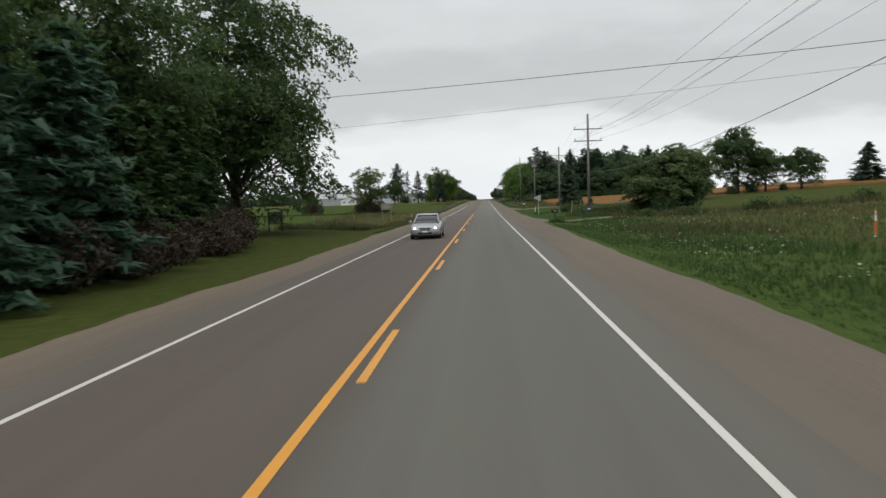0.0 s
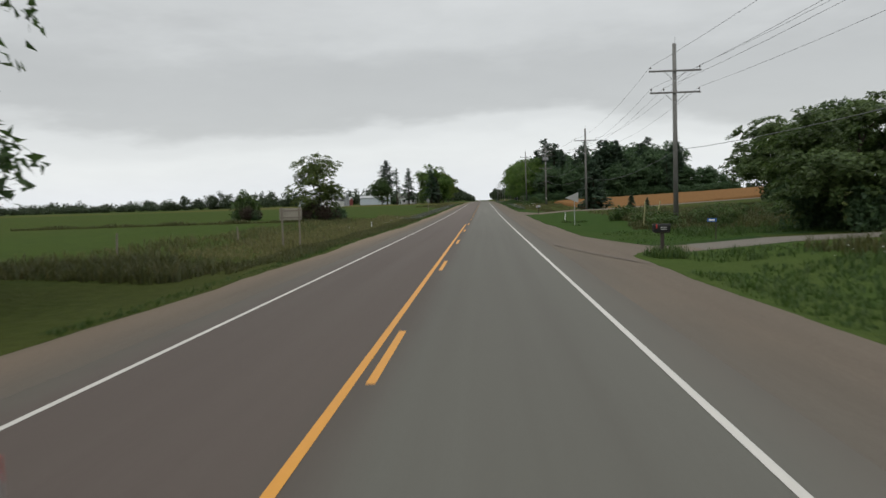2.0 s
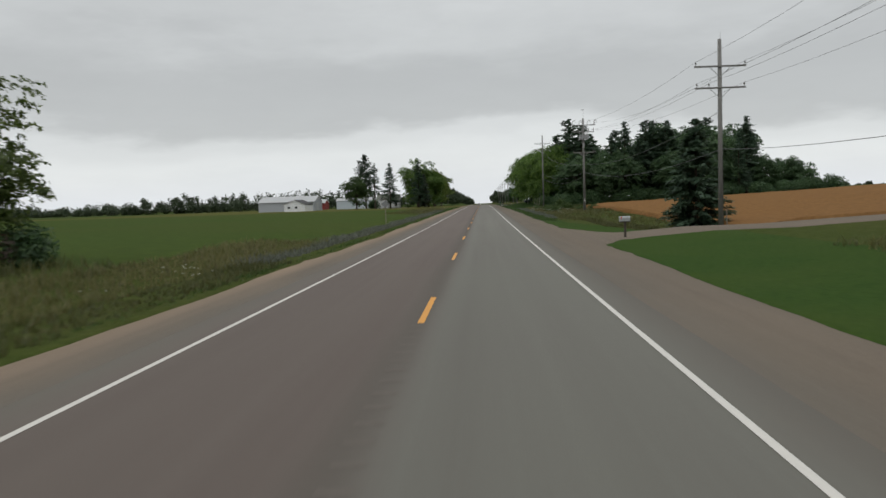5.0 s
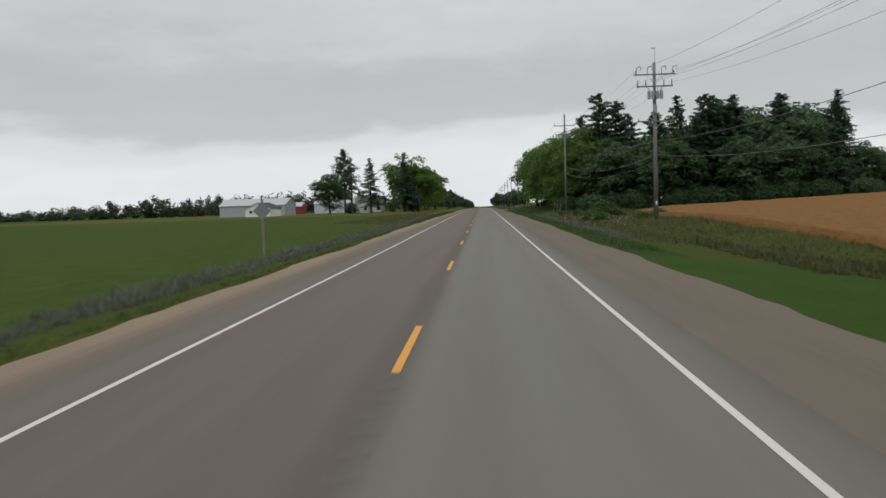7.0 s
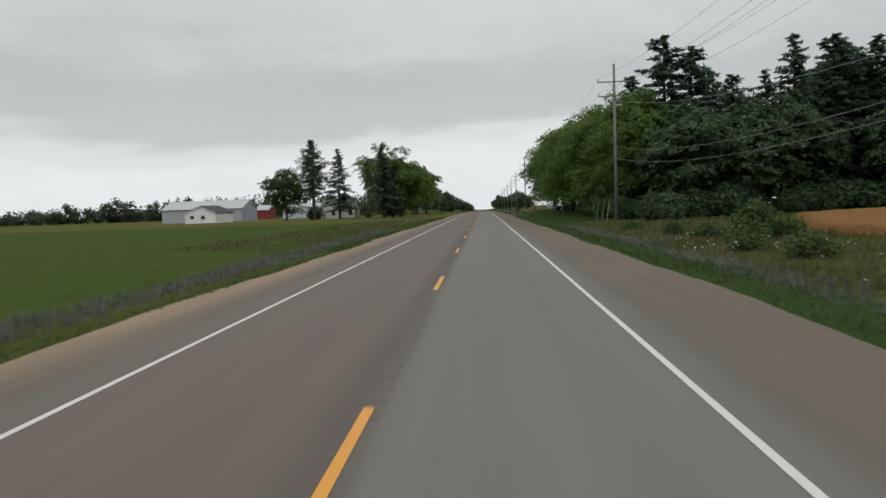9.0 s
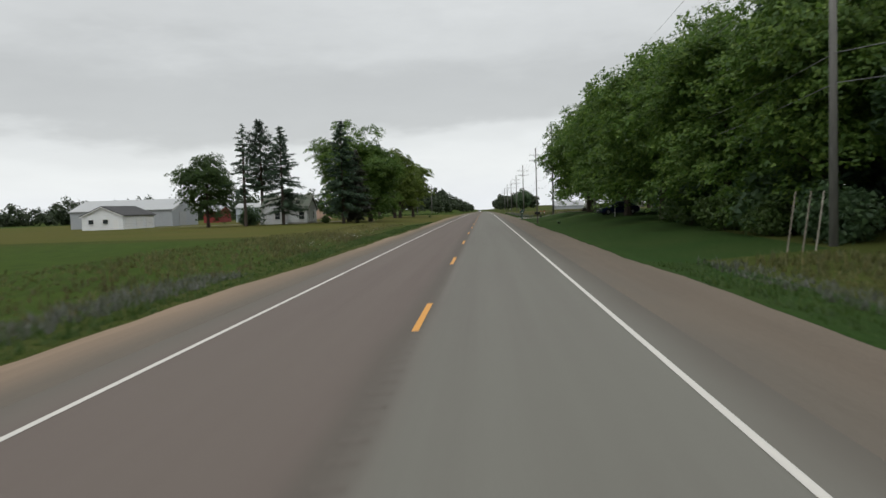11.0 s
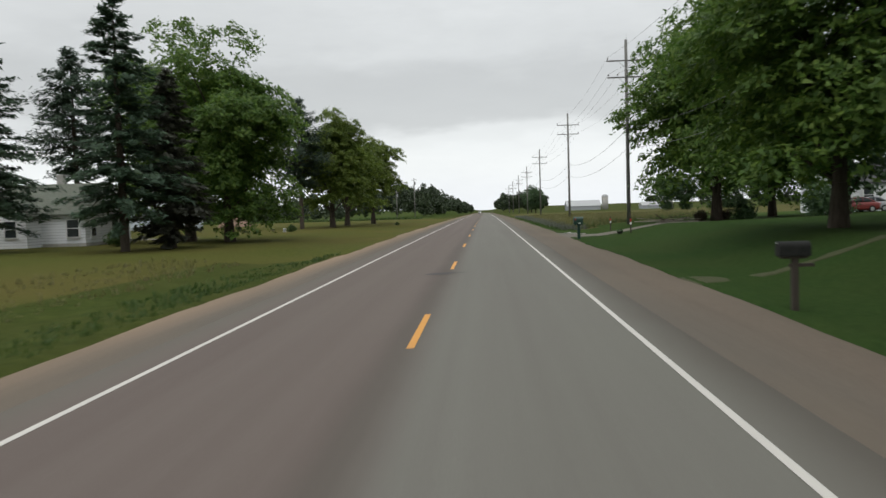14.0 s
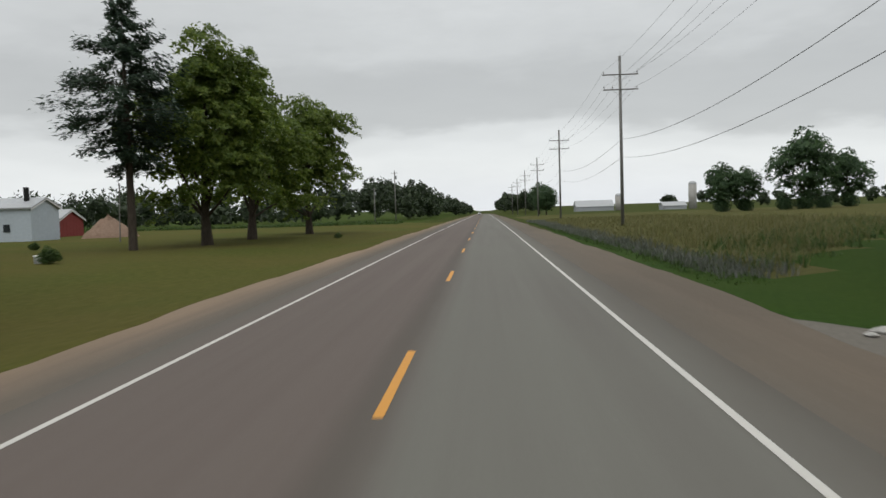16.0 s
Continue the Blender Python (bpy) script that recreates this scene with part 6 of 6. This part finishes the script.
# ---------------------------------------------------------------- grass and flowers
def tufts(name, seed, zones, mat, label, blades=6, wide=0.035, even=0.0, bend=0.0):
    """Bent blades in tufts over rectangles: rows of (x0, x1, y0, y1, height, per square metre)."""
    rs = np.random.RandomState(seed)
    B = []
    for x0, x1, y0, y1, h, dens in zones:
        n = int((x1 - x0) * (y1 - y0) * dens)
        x, y = rs.uniform(x0, x1, n), rs.uniform(y0, y1, n)
        # uneven stand: thin and thick spots
        keep = (np.sin(x * 1.3 + 2 * np.sin(y * 0.21)) + np.sin(y * 0.43 + x) + rs.normal(0, 0.9, n)) > -0.9 - even
        x, y = x[keep], y[keep]
        hh = h * rs.uniform(0.45, 1.15, len(x)) * (0.8 + 0.25 * np.sin(y * 0.31 + x * 0.8))
        B.append(np.stack([x, y, land(x, y), hh], 1))
    B = np.concatenate(B)
    n = len(B)
    B = np.repeat(B, blades, 0)
    m = len(B)
    a = rs.uniform(0, 2 * math.pi, m)
    r = rs.uniform(0, 0.16, m)
    base = B[:, :3] + np.stack([r * np.cos(a), r * np.sin(a), np.full(m, -0.03)], 1)
    hh = B[:, 3] * rs.uniform(0.5, 1.1, m)
    lean = rs.uniform(0.1, 0.55 + bend, m) * hh
    b = rs.uniform(0, 2 * math.pi, m)
    w = wide * rs.uniform(0.6, 1.4, m)
    side = np.stack([-np.sin(b), np.cos(b), np.zeros(m)], 1) * (w / 2)[:, None]
    midp = base + np.stack([np.cos(b) * lean * 0.3, np.sin(b) * lean * 0.3, hh * 0.6], 1)
    tip = base + np.stack([np.cos(b) * lean, np.sin(b) * lean, hh], 1)
    V = np.stack([base - side, base + side, midp + side * 0.8, tip, midp - side * 0.8], 1).reshape(-1, 3)
    i = np.arange(m)[:, None] * 5
    F = np.concatenate([i + [0, 1, 2], i + [0, 2, 4], i + [4, 2, 3]], 0)
    return tagged(big_mesh(name, V, F, M[mat]), label, "grass", kind="stuff")


def meadow_edge(x):
    """Where the mown lawn ends and the tall meadow begins, east of the road."""
    return 424 + 1.5 * max(0.0, x - 10.5)


tufts("tall_grass", 71, [(-20, -13, 80, 150, 0.6, 4.0), (10.6, 15, 212, 300, 0.42, 10), (15, 23, 200, 262, 0.5, 5), (15, 24, 262, 296, 0.5, 6),
                         (-18, -8.6, 262, 345, 0.32, 5), (15, 26, 112, 150, 0.6, 2.5)],
      "grass", "uneven tall roadside grass and weeds", 4, 0.042, 2.0, 0.3)
tufts("green_grass", 72, [(7.5, 10, -5, 70, 0.22, 22), (10, 15, 0, 72, 0.40, 14), (15, 34, 10, 74, 0.48, 3.2), (7.6, 9.6, 420, 520, 0.3, 8), *[(x, x + 2, meadow_edge(x) - 0.5, meadow_edge(x) + 12, 0.6, 6) for x in range(10, 34, 2)], (7.4, 9.4, 203, 300, 0.26, 14),
                          (7.8, 9.2, 75.7, 77.6, 0.95, 60), (9.0, 11.4, 121.4, 124.4, 0.34, 16), (9.0, 9.9, 114.6, 115.7, 0.34, 26), (9.0, 15, 74, 79, 0.35, 9), (-9.0, -6.9, 262, 384, 0.26, 9), (9, 15, 86, 100, 0.25, 5), (12.6, 24, 88, 103, 0.45, 9)],
      "grass_green", "fresh green grass along the shoulder", 4, 0.036, 2.0, 0.3)
tufts("hazy_grass", 73, [(-10.0, -7.8, 150, 300, 0.42, 14), (9.0, 10.6, 215, 300, 0.42, 10), (8.4, 10.8, 422, 540, 0.55, 12)], "grass_hazy", "greyish chicory and grass beside the shoulder", 4, 0.038, 3.0, 0.3)
tufts("dry_grass", 74, [(-14, -9.5, 88, 170, 0.75, 1.0), (-13, -8.5, 270, 345, 0.55, 1.2), (15, 34, 14, 75, 0.7, 1.0), (10, 16, 225, 280, 0.7, 0.8)], "grass_dry", "dry tan grass heads", 5, 0.03)
tufts("meadow_grass", 76, [(x, x + 2, meadow_edge(x), meadow_edge(x) + 34, 0.95, 3.0) for x in range(10, 34, 2)] + [(x, x + 4, meadow_edge(x) + 34, 545, 0.6, 2.0) for x in range(10, 34, 4)] + [(-14, -9.2, 82, 170, 0.5, 11), (-16, -10.5, 300, 386, 0.35, 3), (15, 36, 6, 76, 0.45, 4.0)], "grass_meadow", "tall ripening meadow grass", 4, 0.042, 3.0, 0.4)
tufts("tall_weeds", 77, [(13.5, 38, 72.5, 78, 0.95, 7), (-18, -9.0, 71.5, 79, 0.75, 16), (-9.2, -7.8, 73.5, 80, 0.45, 14), (15, 24, 94, 101, 0.55, 9), (14.0, 25, 100, 126, 1.1, 10), (12.5, 15, 97, 107, 0.9, 10), (12.0, 17, 100.6, 103.4, 0.5, 14), (-60, -16, 143.5, 146.5, 0.7, 9), (11, 17, 40, 58, 0.55, 7), (13.5, 19, 196, 214, 0.55, 10)],
      "grass_weedy", "dark tall weeds in the ditch and along the field", 5, 0.05, 3.0, 0.3)
tufts("bean_rows", 79, [(-95, -15, 538, 556, 0.75, 2.2)], "leaf_shrub", "dark green rows of bean plants behind the mown lawn", 4, 0.12, 3.0, 0.5)
tufts("verge_grass", 78, [(-9.4, -6.9, 78, 150, 0.34, 14)], "grass_weedy", "uneven dark grass on the verge", 5, 0.034, 3.0, 0.3)
tufts("lawn_edge_grass", 75, [(-7.3, -6.6, 60, 390, 0.2, 16)], "grass_green", "short grass along the shoulder edge", 5, 0.026, 1.0, 0.3)


def umbels(seed, zones):
    """White flat flower heads on thin stems."""
    rs = np.random.RandomState(seed)
    V, F = [], []
    for x0, x1, y0, y1, n in zones:
        for _ in range(n):
            cx, cy = rs.uniform(x0, x1), rs.uniform(y0, y1)
            for _ in range(rs.randint(3, 9)):
                x, y = cx + rs.normal(0, 0.5), cy + rs.normal(0, 0.8)
                z = at_ground(x, y)
                h, r = rs.uniform(0.3, 0.55), rs.uniform(0.022, 0.042)
                tilt = rs.normal(0, 0.25, 2)
                ring = [(x + r * math.cos(a), y + r * math.sin(a), z + h + r * (tilt[0] * math.cos(a) + tilt[1] * math.sin(a)) + 0.01) for a in np.linspace(0, 2 * math.pi, 6, endpoint=False)]
                k = len(V)
                V += ring + [(x, y, z + h - 0.015)]
                F += [(k + i, k + (i + 1) % 6, k + 6) for i in range(6)]
    return tagged(big_mesh("white_flowers", V, F, M["flower"]), "white flat-topped wildflowers in the verge", "wildflowers", kind="stuff")


umbels(81, [(9, 13, 12, 62, 26), (13, 26, 20, 75, 34), (9.5, 14, 222, 272, 34), (-11, -8.5, 300, 345, 12), (-10, -8, 100, 150, 5)])
